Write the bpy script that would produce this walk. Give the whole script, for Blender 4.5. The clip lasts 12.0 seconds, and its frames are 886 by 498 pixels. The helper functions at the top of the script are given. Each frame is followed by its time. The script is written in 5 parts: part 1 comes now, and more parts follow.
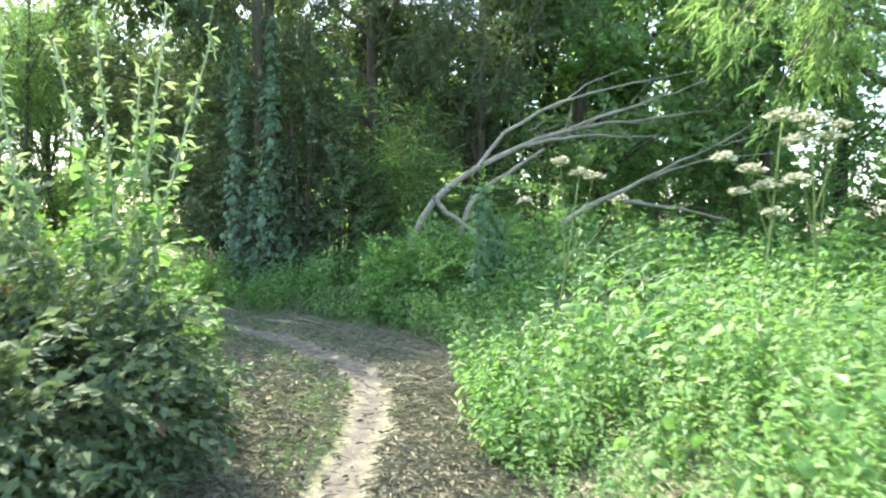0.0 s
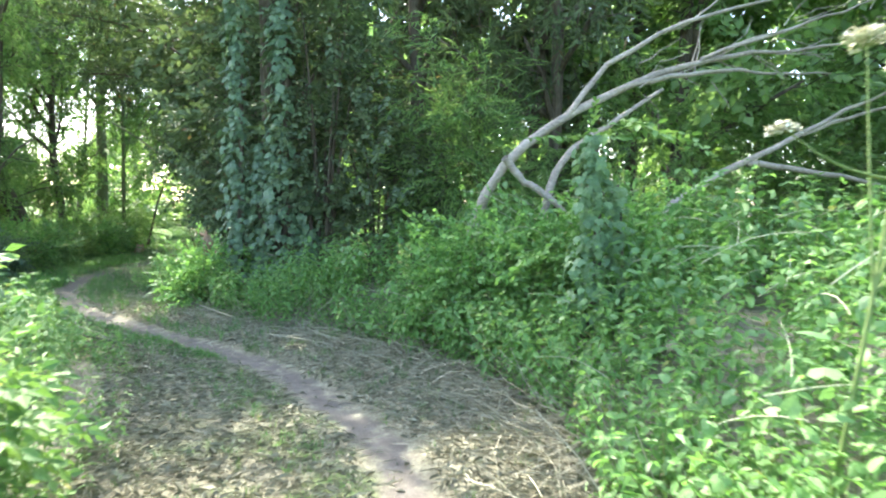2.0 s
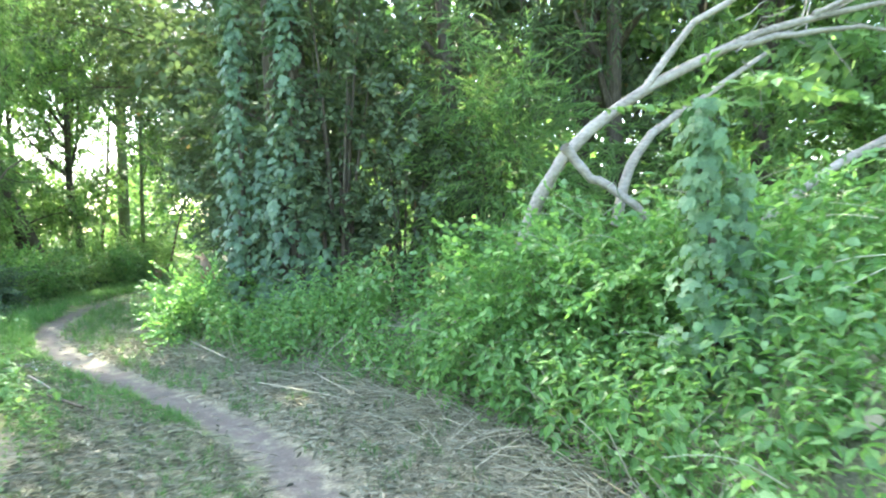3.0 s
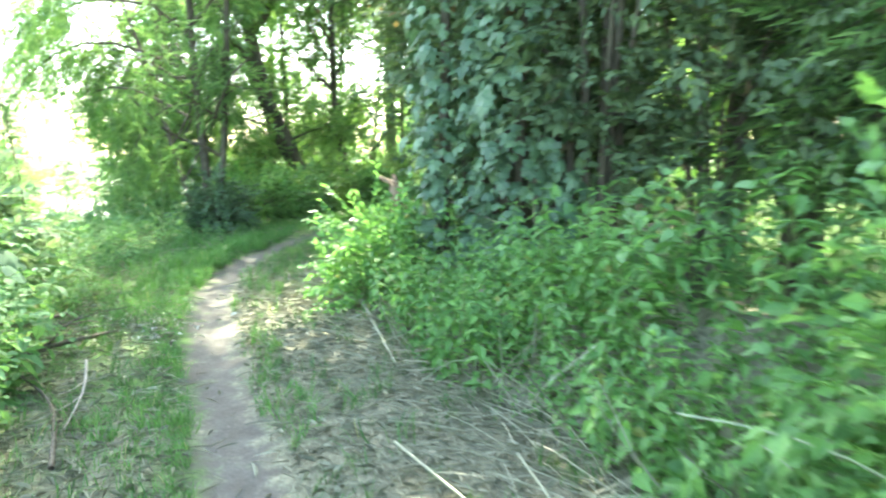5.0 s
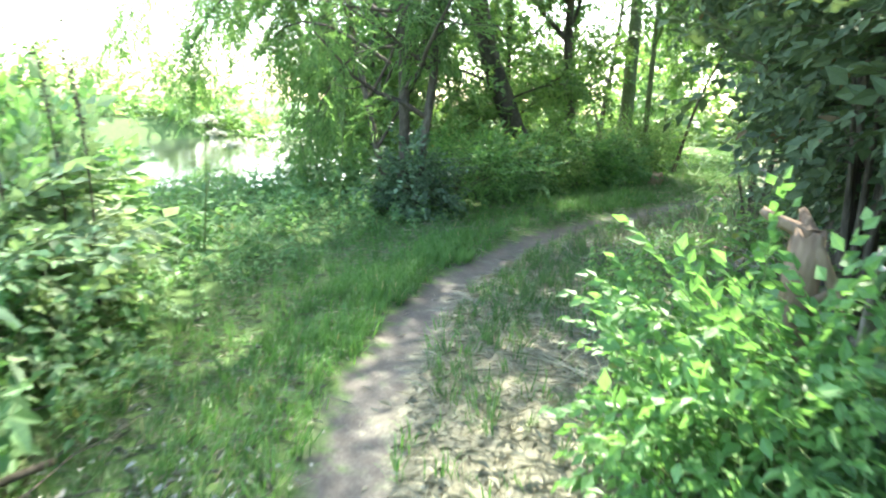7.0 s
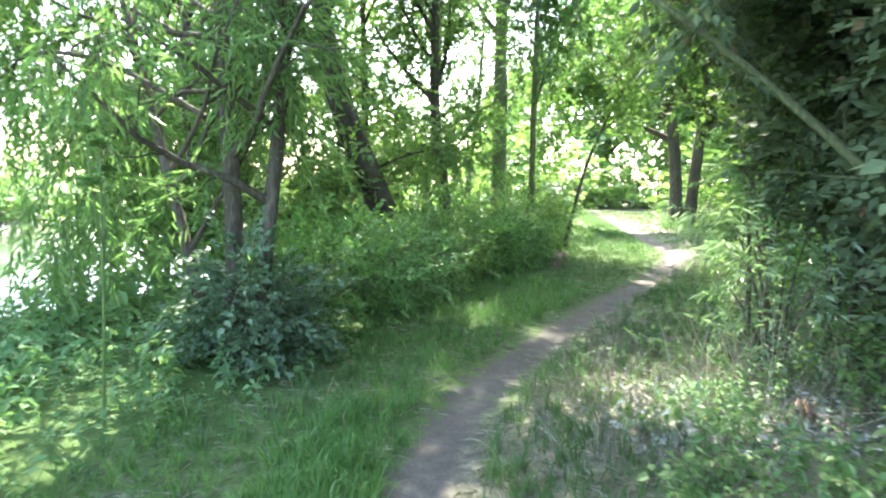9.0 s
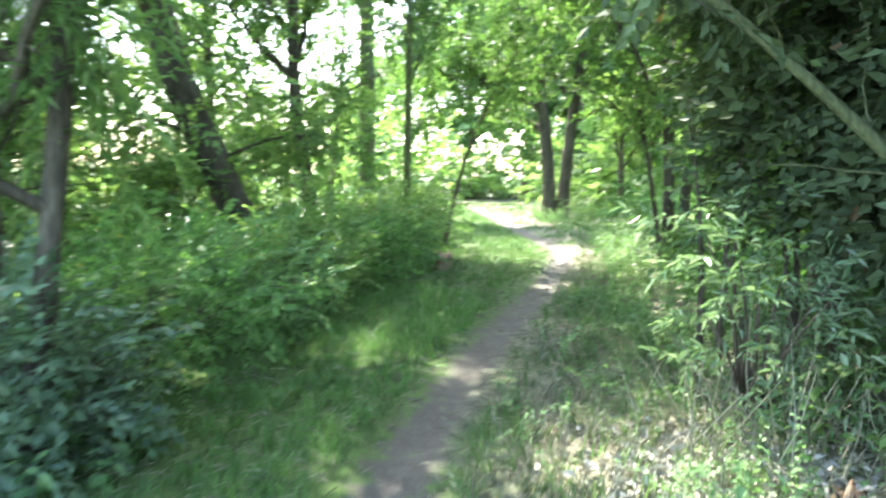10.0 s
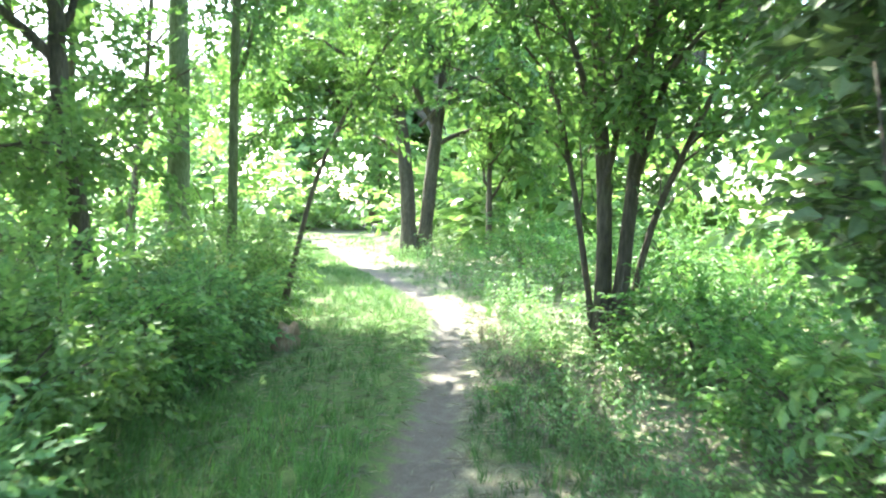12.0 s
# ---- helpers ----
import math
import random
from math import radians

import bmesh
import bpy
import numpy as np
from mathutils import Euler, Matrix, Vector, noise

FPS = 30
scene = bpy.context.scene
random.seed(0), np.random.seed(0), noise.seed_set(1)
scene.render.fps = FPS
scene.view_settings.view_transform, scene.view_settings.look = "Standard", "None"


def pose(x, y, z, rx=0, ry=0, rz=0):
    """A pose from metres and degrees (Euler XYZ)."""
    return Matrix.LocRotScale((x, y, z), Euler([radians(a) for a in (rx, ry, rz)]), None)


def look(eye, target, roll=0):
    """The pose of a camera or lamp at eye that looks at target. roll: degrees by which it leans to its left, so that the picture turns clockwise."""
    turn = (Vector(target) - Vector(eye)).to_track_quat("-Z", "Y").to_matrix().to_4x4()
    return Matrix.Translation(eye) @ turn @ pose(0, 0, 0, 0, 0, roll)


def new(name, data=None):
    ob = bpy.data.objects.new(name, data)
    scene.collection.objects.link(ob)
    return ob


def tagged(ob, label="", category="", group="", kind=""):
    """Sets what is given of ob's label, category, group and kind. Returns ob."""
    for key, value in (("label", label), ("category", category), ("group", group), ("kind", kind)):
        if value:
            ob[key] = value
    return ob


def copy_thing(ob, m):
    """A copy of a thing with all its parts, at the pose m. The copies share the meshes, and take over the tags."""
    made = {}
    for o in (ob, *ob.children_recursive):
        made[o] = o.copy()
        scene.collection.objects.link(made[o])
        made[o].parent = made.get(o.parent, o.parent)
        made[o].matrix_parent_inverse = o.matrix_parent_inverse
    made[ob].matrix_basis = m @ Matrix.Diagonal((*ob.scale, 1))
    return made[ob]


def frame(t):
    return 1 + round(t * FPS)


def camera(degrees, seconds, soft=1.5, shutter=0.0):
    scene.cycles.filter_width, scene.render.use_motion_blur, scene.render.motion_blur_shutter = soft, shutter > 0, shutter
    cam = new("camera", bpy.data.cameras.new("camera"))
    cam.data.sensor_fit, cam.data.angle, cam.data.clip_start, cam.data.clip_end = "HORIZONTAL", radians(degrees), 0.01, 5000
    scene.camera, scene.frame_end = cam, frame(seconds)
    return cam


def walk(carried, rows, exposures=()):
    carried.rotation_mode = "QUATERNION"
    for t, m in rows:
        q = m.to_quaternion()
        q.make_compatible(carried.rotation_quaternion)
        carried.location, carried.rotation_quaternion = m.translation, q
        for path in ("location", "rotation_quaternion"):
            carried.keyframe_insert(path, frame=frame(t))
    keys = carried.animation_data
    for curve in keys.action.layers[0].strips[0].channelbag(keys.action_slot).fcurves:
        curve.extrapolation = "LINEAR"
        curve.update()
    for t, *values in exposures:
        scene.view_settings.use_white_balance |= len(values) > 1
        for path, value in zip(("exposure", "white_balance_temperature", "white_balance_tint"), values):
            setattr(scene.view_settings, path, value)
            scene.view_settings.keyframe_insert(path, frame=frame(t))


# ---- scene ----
cam = camera(67.7, 12.0, soft=2.05, shutter=0.4)
PATH = [
    (0, (0.007, 0.072, 1.396), (-0.014, 2.071, 1.344), 0.8),
    (0.5, (-0.074, 0.8, 1.44), (-0.124, 2.797, 1.342), 0.4),
    (1, (-0.187, 1.567, 1.433), (-0.268, 3.562, 1.317), 0.6),
    (1.5, (-0.301, 2.312, 1.401), (-0.452, 4.302, 1.279), 0.6),
    (2, (-0.391, 3.108, 1.368), (-0.531, 5.099, 1.252), 0.8),
    (2.5, (-0.514, 3.854, 1.323), (-0.746, 5.839, 1.253), -0.1),
    (2.7, (-0.539, 4.183, 1.309), (-0.777, 6.168, 1.27), -0.6),
    (4.3, (-0.826, 6.804, 1.258), (-1.29, 8.722, 0.934), -1.9),
    (4.5, (-0.932, 7.092, 1.239), (-1.592, 8.955, 0.935), -2.0),
    (5, (-1.265, 7.782, 1.206), (-2.289, 9.475, 0.919), -0.3),
    (5.5, (-1.718, 8.406, 1.172), (-3.007, 9.902, 0.855), 0.4),
    (6, (-2.308, 8.995, 1.181), (-3.675, 10.411, 0.826), 2.1),
    (6.5, (-2.976, 9.463, 1.24), (-4.534, 10.661, 0.867), 2.3),
    (6.7, (-3.225, 9.644, 1.285), (-4.741, 10.884, 0.88), 2.6),
    (8.3, (-5.158, 11.149, 1.321), (-6.491, 12.605, 1.004), 1.6),
    (8.5, (-5.392, 11.326, 1.328), (-6.724, 12.794, 1.066), 1.5),
    (9, (-5.909, 11.822, 1.34), (-7.058, 13.447, 1.14), 1.0),
    (9.5, (-6.426, 12.332, 1.353), (-7.566, 13.953, 1.083), 0.6),
    (10, (-6.862, 12.946, 1.371), (-7.638, 14.775, 1.147), 1.0),
    (10.5, (-7.294, 13.524, 1.396), (-7.862, 15.434, 1.226), 1.7),
    (11, (-7.593, 14.175, 1.431), (-7.915, 16.143, 1.275), 1.8),
    (11.5, (-7.831, 14.868, 1.438), (-8.181, 16.831, 1.291), 1.4),
    (12, (-8.075, 15.58, 1.448), (-8.384, 17.552, 1.315), 2.0),
]
walk(cam, [(t, look(eye, target, roll)) for t, eye, target, roll in PATH],
     [(0.0, 2.55, 6750, 10), (1.5, 2.68, 6700, 11), (2.5, 3.3, 6600, 10), (4.5, 3.66, 7000, -2), (5.5, 3.58, 6850, 1), (6.5, 3.22, 6650, 4), (8.5, 3.5, 6550, 13), (9.5, 3.6, 6550, 12), (10.5, 3.7, 6450, 9), (11.5, 3.88, 6350, 10), (12.0, 3.82, 6300, 7)])

# ---- world, sun, exposure ----
SUN_DIR = Vector((-0.42, 0.53, 0.82)).normalized()      # towards the sun
world = bpy.data.worlds.new("world")
scene.world = world
world.use_nodes = True
wn = world.node_tree.nodes
sky = wn.new("ShaderNodeTexSky")
sky.sky_type, sky.sun_disc = "NISHITA", False
sky.sun_elevation = math.asin(SUN_DIR.z)
sky.sun_rotation = math.atan2(SUN_DIR.x, SUN_DIR.y)
sky.air_density, sky.dust_density, sky.ozone_density = 1.0, 2.0, 1.0
world.node_tree.links.new(sky.outputs[0], wn["Background"].inputs[0])
wn["Background"].inputs[1].default_value = 0.15
sun = new("sun", bpy.data.lights.new("sun", "SUN"))
sun.data.energy, sun.data.angle, sun.data.color = 2.8, radians(0.55), (1.0, 0.95, 0.86)
sun.matrix_world = look(SUN_DIR * 60, (0, 0, 0))

rng = np.random.default_rng(7)


# ---- materials ----
def nodes_of(name):
    m = bpy.data.materials.new(name)
    m.use_nodes = True
    nt = m.node_tree
    return m, nt, nt.nodes["Principled BSDF"], nt.nodes["Material Output"]


def ramp(nt, fac, stops):
    r = nt.nodes.new("ShaderNodeValToRGB")
    e = r.color_ramp.elements
    while len(e) < len(stops):
        e.new(0.5)
    for el, (p, c) in zip(e, stops):
        el.position, el.color = p, (*c, 1)
    nt.links.new(fac, r.inputs[0])
    return r.outputs[0]


def noise_fac(nt, scale, detail=4.0, rough=0.55):
    c = nt.nodes.new("ShaderNodeTexCoord")
    n = nt.nodes.new("ShaderNodeTexNoise")
    n.inputs["Scale"].default_value, n.inputs["Detail"].default_value, n.inputs["Roughness"].default_value = scale, detail, rough
    nt.links.new(c.outputs["Object"], n.inputs["Vector"])
    return n.outputs[0]


def math_node(nt, op, a, b):
    n = nt.nodes.new("ShaderNodeMath")
    n.operation = op
    for k, v in enumerate((a, b)):
        if isinstance(v, (int, float)):
            n.inputs[k].default_value = v
        else:
            nt.links.new(v, n.inputs[k])
    return n.outputs[0]


def mix_rgb(nt, fac, a, b, kind="MIX"):
    n = nt.nodes.new("ShaderNodeMix")
    n.data_type, n.blend_type = "RGBA", kind
    for k, v in ((0, fac), (6, a), (7, b)):
        if isinstance(v, (int, float)):
            n.inputs[k].default_value = v
        elif isinstance(v, tuple):
            n.inputs[k].default_value = (*v, 1)
        else:
            nt.links.new(v, n.inputs[k])
    return n.outputs[2]


def leafy(name, dark, mid, light, rough=0.45, thin=0.4, patch=0.6, odd=None):
    """Leaves: each island its own tone, drifting over the plant; light shines through them."""
    m, nt, p, out = nodes_of(name)
    g = nt.nodes.new("ShaderNodeNewGeometry")
    n = noise_fac(nt, patch, 3.0)
    f = math_node(nt, "ADD", math_node(nt, "MULTIPLY", g.outputs["Random Per Island"], 0.55), math_node(nt, "SUBTRACT", math_node(nt, "MULTIPLY", n, 0.8), 0.17))
    stops = [(0.1, dark), (0.5, mid), (0.85, light)]
    if odd:
        stops += [(0.955, light), (0.965, odd)]
        f = math_node(nt, "MAXIMUM", f, math_node(nt, "MULTIPLY", math_node(nt, "GREATER_THAN", g.outputs["Random Per Island"], 0.991), 0.99))
    col = ramp(nt, f, stops)
    grain = noise_fac(nt, 90.0, 2.0)
    col = mix_rgb(nt, 0.35, col, ramp(nt, grain, [(0.3, (0.55, 0.55, 0.55)), (0.7, (1.25, 1.25, 1.2))]), "MULTIPLY")
    nt.links.new(col, p.inputs["Base Color"])
    p.inputs["Roughness"].default_value = rough
    p.inputs["Specular IOR Level"].default_value = 0.45
    t = nt.nodes.new("ShaderNodeBsdfTranslucent")
    nt.links.new(mix_rgb(nt, 1.0, col, (1.18, 1.26, 0.82), "MULTIPLY"), t.inputs["Color"])
    mx = nt.nodes.new("ShaderNodeMixShader")
    mx.inputs[0].default_value = thin
    nt.links.new(p.outputs[0], mx.inputs[1])
    nt.links.new(t.outputs[0], mx.inputs[2])
    nt.links.new(mx.outputs[0], out.inputs[0])
    return m


def rough_stuff(name, stops, scale, fine, rough=0.85, bump=0.5, depth=0.02, stretch=(1, 1, 1), island=0.0):
    """Bark, wood, earth: two scales of noise for the tone and a relief."""
    m, nt, p, out = nodes_of(name)
    c = nt.nodes.new("ShaderNodeTexCoord")
    mp = nt.nodes.new("ShaderNodeMapping")
    mp.inputs["Scale"].default_value = stretch
    nt.links.new(c.outputs["Object"], mp.inputs["Vector"])
    fs = []
    for s in (scale, fine):
        n = nt.nodes.new("ShaderNodeTexNoise")
        n.inputs["Scale"].default_value, n.inputs["Detail"].default_value = s, 6.0
        nt.links.new(mp.outputs[0], n.inputs["Vector"])
        fs.append(n.outputs[0])
    f = math_node(nt, "ADD", math_node(nt, "MULTIPLY", fs[0], 0.5), math_node(nt, "MULTIPLY", fs[1], 0.5))
    if island:
        g = nt.nodes.new("ShaderNodeNewGeometry")
        f = math_node(nt, "ADD", math_node(nt, "MULTIPLY", f, 1 - island), math_node(nt, "MULTIPLY", g.outputs["Random Per Island"], island))
    nt.links.new(ramp(nt, f, stops), p.inputs["Base Color"])
    p.inputs["Roughness"].default_value = rough
    p.inputs["Specular IOR Level"].default_value = 0.25
    b = nt.nodes.new("ShaderNodeBump")
    b.inputs["Strength"].default_value, b.inputs["Distance"].default_value = bump, depth
    nt.links.new(fs[1], b.inputs["Height"])
    nt.links.new(b.outputs[0], p.inputs["Normal"])
    return m


M_NETTLE = leafy("nettle_leaf", (0.070, 0.158, 0.050), (0.152, 0.310, 0.090), (0.255, 0.44, 0.15), 0.5, 0.5, 0.5, (0.27, 0.30, 0.09))
M_SOFT = leafy("soft_weed_leaf", (0.070, 0.160, 0.040), (0.140, 0.265, 0.070), (0.25, 0.38, 0.13), 0.6, 0.34, 0.7, (0.36, 0.36, 0.10))
M_BRIGHT = leafy("lush_weed_leaf", (0.075, 0.180, 0.050), (0.160, 0.310, 0.095), (0.27, 0.43, 0.16), 0.6, 0.42, 0.9)
M_GLOSS = leafy("glossy_willow_leaf", (0.10, 0.185, 0.085), (0.18, 0.285, 0.15), (0.30, 0.40, 0.26), 0.22, 0.3, 1.5)
M_TALL = leafy("grey_weed_leaf", (0.15, 0.23, 0.12), (0.26, 0.36, 0.19), (0.40, 0.48, 0.30), 0.65, 0.42, 1.5)
M_WILLOW = leafy("willow_leaf", (0.080, 0.160, 0.062), (0.180, 0.305, 0.110), (0.29, 0.42, 0.20), 0.42, 0.66, 0.6)
M_IVY = leafy("climber_leaf", (0.055, 0.105, 0.058), (0.105, 0.182, 0.098), (0.18, 0.275, 0.155), 0.4, 0.3, 0.8)
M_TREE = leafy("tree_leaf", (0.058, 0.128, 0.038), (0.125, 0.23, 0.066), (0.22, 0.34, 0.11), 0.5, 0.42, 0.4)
# Lighter copy of the tree leaf, with sunlight put into its colour.
M_SUNLIT = leafy("sun_brightened_tree_leaf", (0.085, 0.165, 0.05), (0.17, 0.29, 0.09), (0.28, 0.40, 0.15), 0.5, 0.5, 0.4)
# Tree leaf darkened so that its colour carries the shade under the canopy.
M_SHADED = leafy("shade_darkened_leaf", (0.048, 0.080, 0.040), (0.096, 0.145, 0.066), (0.16, 0.215, 0.10), 0.72, 0.28, 0.5, (0.17, 0.12, 0.06))
M_BROAD = leafy("broad_leaf", (0.080, 0.175, 0.068), (0.155, 0.295, 0.110), (0.25, 0.40, 0.18), 0.6, 0.42, 0.8, (0.26, 0.29, 0.10))
M_HOP = leafy("hop_leaf", (0.065, 0.140, 0.060), (0.120, 0.222, 0.098), (0.195, 0.31, 0.155), 0.5, 0.38, 0.8)
M_BUTTER = leafy("butterbur_leaf", (0.035, 0.095, 0.045), (0.055, 0.13, 0.062), (0.085, 0.175, 0.08), 0.75, 0.18, 6.0)
# Withered leaves, paled further to brighten the sun patch by the willow bush.
M_PALE = rough_stuff("withered_sunlit_leaf", [(0.25, (0.18, 0.17, 0.125)), (0.5, (0.34, 0.33, 0.27)), (0.75, (0.55, 0.54, 0.47))], 20.0, 80.0, 0.8, 0.3, 0.003, island=0.6)
M_GRASS = leafy("grass_blade", (0.044, 0.105, 0.034), (0.088, 0.182, 0.056), (0.155, 0.26, 0.098), 0.55, 0.38, 0.9, (0.38, 0.35, 0.18))
M_LAWN = leafy("lush_grass_blade", (0.055, 0.145, 0.036), (0.105, 0.235, 0.060), (0.18, 0.33, 0.10), 0.55, 0.42, 0.9, (0.38, 0.35, 0.18))
M_STRAW = rough_stuff("dry_straw", [(0.2, (0.14, 0.134, 0.086)), (0.45, (0.235, 0.224, 0.148)), (0.78, (0.41, 0.39, 0.27))], 1.5, 40.0, 0.8, 0.2, 0.004, island=0.6)
M_CLIP = rough_stuff("withered_clipping", [(0.2, (0.10, 0.10, 0.062)), (0.5, (0.19, 0.185, 0.12)), (0.78, (0.33, 0.32, 0.22))], 1.5, 40.0, 0.75, 0.2, 0.004, island=0.65)
M_LITTER = rough_stuff("leaf_litter", [(0.25, (0.075, 0.072, 0.045)), (0.5, (0.16, 0.152, 0.098)), (0.78, (0.29, 0.275, 0.19))], 2.0, 60.0, 0.85, 0.2, 0.004, island=0.6)
M_STEM = rough_stuff("green_stem", [(0.3, (0.08, 0.14, 0.04)), (0.55, (0.16, 0.22, 0.07)), (0.75, (0.25, 0.27, 0.12))], 3.0, 60.0, 0.6, 0.2, 0.003, (1, 1, 0.2))
M_PALESTEM = rough_stuff("pale_weed_stem", [(0.3, (0.22, 0.27, 0.15)), (0.55, (0.34, 0.38, 0.24)), (0.75, (0.45, 0.47, 0.34))], 3.0, 60.0, 0.6, 0.2, 0.003, (1, 1, 0.2))
M_DRYSTEM = rough_stuff("dry_stem", [(0.3, (0.035, 0.026, 0.020)), (0.6, (0.09, 0.065, 0.045)), (0.8, (0.16, 0.12, 0.08))], 3.0, 60.0, 0.8, 0.3, 0.003, (1, 1, 0.2))
M_BARK = rough_stuff("grey_brown_bark", [(0.3, (0.035, 0.030, 0.022)), (0.5, (0.095, 0.080, 0.058)), (0.72, (0.19, 0.165, 0.12))], 6.0, 38.0, 0.9, 0.9, 0.03, (1, 1, 0.22))
M_MOSSY = rough_stuff("mossy_bark", [(0.3, (0.05, 0.055, 0.028)), (0.5, (0.12, 0.14, 0.065)), (0.72, (0.22, 0.23, 0.13))], 5.0, 40.0, 0.9, 0.7, 0.02, (1, 1, 0.25))
M_DEAD = rough_stuff("bleached_deadwood", [(0.3, (0.14, 0.12, 0.095)), (0.5, (0.28, 0.25, 0.205)), (0.72, (0.45, 0.41, 0.35))], 4.0, 45.0, 0.75, 0.5, 0.008, (0.5, 0.5, 1))
M_STUMP = rough_stuff("rotten_stump_wood", [(0.3, (0.10, 0.065, 0.040)), (0.5, (0.24, 0.17, 0.11)), (0.72, (0.40, 0.31, 0.22))], 6.0, 40.0, 0.85, 0.9, 0.02, (1, 1, 0.2))
M_FLOWER = rough_stuff("cream_florets", [(0.3, (0.40, 0.40, 0.26)), (0.5, (0.60, 0.59, 0.45)), (0.7, (0.76, 0.75, 0.64))], 30.0, 200.0, 0.7, 0.3, 0.003, island=0.4)
M_PEBBLE = rough_stuff("pale_pebble", [(0.3, (0.20, 0.18, 0.15)), (0.55, (0.36, 0.33, 0.28)), (0.75, (0.5, 0.47, 0.42))], 20.0, 120.0, 0.8, 0.3, 0.004, island=0.5)


def ground_material():
    """Trodden earth along the middle of the way, mulch and short turf beside it, dark soil under the plants."""
    m, nt, p, out = nodes_of("ground_soil")
    at = nt.nodes.new("ShaderNodeAttribute")
    at.attribute_name = "off_path"
    ag = nt.nodes.new("ShaderNodeAttribute")
    ag.attribute_name = "turf"
    n1, n2, n3 = noise_fac(nt, 1.3, 5.0), noise_fac(nt, 9.0, 6.0, 0.65), noise_fac(nt, 55.0, 5.0, 0.7)
    rag = math_node(nt, "ADD", at.outputs["Fac"], math_node(nt, "MULTIPLY", math_node(nt, "SUBTRACT", n2, 0.5), 0.55))
    path = ramp(nt, rag, [(0.11, (1, 1, 1)), (0.25, (0, 0, 0))])
    earth = ramp(nt, math_node(nt, "ADD", math_node(nt, "MULTIPLY", n2, 0.5), math_node(nt, "MULTIPLY", n3, 0.5)),
                 [(0.3, (0.065, 0.058, 0.047)), (0.5, (0.118, 0.108, 0.089)), (0.7, (0.195, 0.182, 0.154))])
    mulch = ramp(nt, math_node(nt, "ADD", math_node(nt, "MULTIPLY", n2, 0.45), math_node(nt, "MULTIPLY", n3, 0.55)),
                 [(0.36, (0.062, 0.059, 0.039)), (0.5, (0.165, 0.160, 0.106)), (0.64, (0.32, 0.308, 0.215))])
    turf = ramp(nt, math_node(nt, "ADD", math_node(nt, "MULTIPLY", n2, 0.4), math_node(nt, "MULTIPLY", n3, 0.6)),
                [(0.35, (0.035, 0.055, 0.018)), (0.5, (0.07, 0.125, 0.034)), (0.68, (0.13, 0.20, 0.06))])
    tf = ramp(nt, math_node(nt, "ADD", ag.outputs["Fac"], math_node(nt, "MULTIPLY", math_node(nt, "SUBTRACT", n1, 0.5), 0.9)), [(0.42, (0, 0, 0)), (0.62, (1, 1, 1))])
    col = mix_rgb(nt, path, mix_rgb(nt, tf, mulch, turf), earth)
    nt.links.new(col, p.inputs["Base Color"])
    p.inputs["Roughness"].default_value, p.inputs["Specular IOR Level"].default_value = 0.92, 0.2
    b = nt.nodes.new("ShaderNodeBump")
    b.inputs["Strength"].default_value, b.inputs["Distance"].default_value = 0.7, 0.02
    nt.links.new(math_node(nt, "ADD", math_node(nt, "MULTIPLY", n2, 0.6), math_node(nt, "MULTIPLY", n3, 0.4)), b.inputs["Height"])
    nt.links.new(b.outputs[0], p.inputs["Normal"])
    return m


def water_material():
    m, nt, p, out = nodes_of("pond_water")
    p.inputs["Base Color"].default_value = (0.035, 0.045, 0.028, 1)
    p.inputs["Roughness"].default_value = 0.08
    p.inputs["IOR"].default_value = 1.33
    b = nt.nodes.new("ShaderNodeBump")
    b.inputs["Strength"].default_value, b.inputs["Distance"].default_value = 0.12, 0.03
    nt.links.new(noise_fac(nt, 3.0, 3.0), b.inputs["Height"])
    nt.links.new(b.outputs[0], p.inputs["Normal"])
    return m


M_GROUND, M_WATER = ground_material(), water_material()


# ---- the plan: middle of the way, and where the plants begin on either side, as x over y ----
WAY_Y = [-60, -4, 0, 3.6, 4.6, 5.5, 6.3, 6.95, 7.5, 8.3, 9.0, 9.7, 10.15, 10.75, 11.5, 12.2, 13.0, 13.8, 14.6, 15.5, 16.7, 18.2, 19.5, 20.6, 21.8, 23.6, 24.5, 25.0, 26.6, 29.0, 31, 36, 90]
WAY_X = [1.2, 0.0, -0.4, -0.6, -0.58, -0.62, -0.78, -1.0, -1.4, -1.95, -2.65, -3.55, -4.2, -4.95, -5.85, -6.5, -7.1, -7.5, -7.85, -8.17, -8.4, -8.6, -8.75, -8.83, -8.97, -9.25, -9.5, -9.8, -10.7, -12.04, -13.1, -16, -40]
RIGHT_Y = [-60, -2, 3.7, 4.7, 6, 7.2, 8.3, 9.25, 10.3, 10.6, 10.95, 11.6, 12.2, 13.0, 14, 15.2, 17, 18.2, 19.5, 21.4, 23.2, 25.3, 26.7, 29.4, 33, 38, 90]
RIGHT_X = [2.4, 0.75, 0.3, 0.17, 0.2, 0.1, -0.36, -1.08, -2.1, -2.98, -3.5, -4.2, -4.9, -5.8, -6.5, -6.8, -6.85, -7.3, -7.8, -8.25, -8.5, -9.1, -9.9, -11.2, -12.6, -15.0, -37]
LEFT_Y = [-60, -1, 3.6, 4.6, 5.6, 6.6, 7.6, 8.4, 9.2, 9.9, 10.8, 11.4, 12.4, 13.3, 14.4, 16, 18, 20, 21.6, 22.8, 25.4, 28.7, 30, 36, 90]
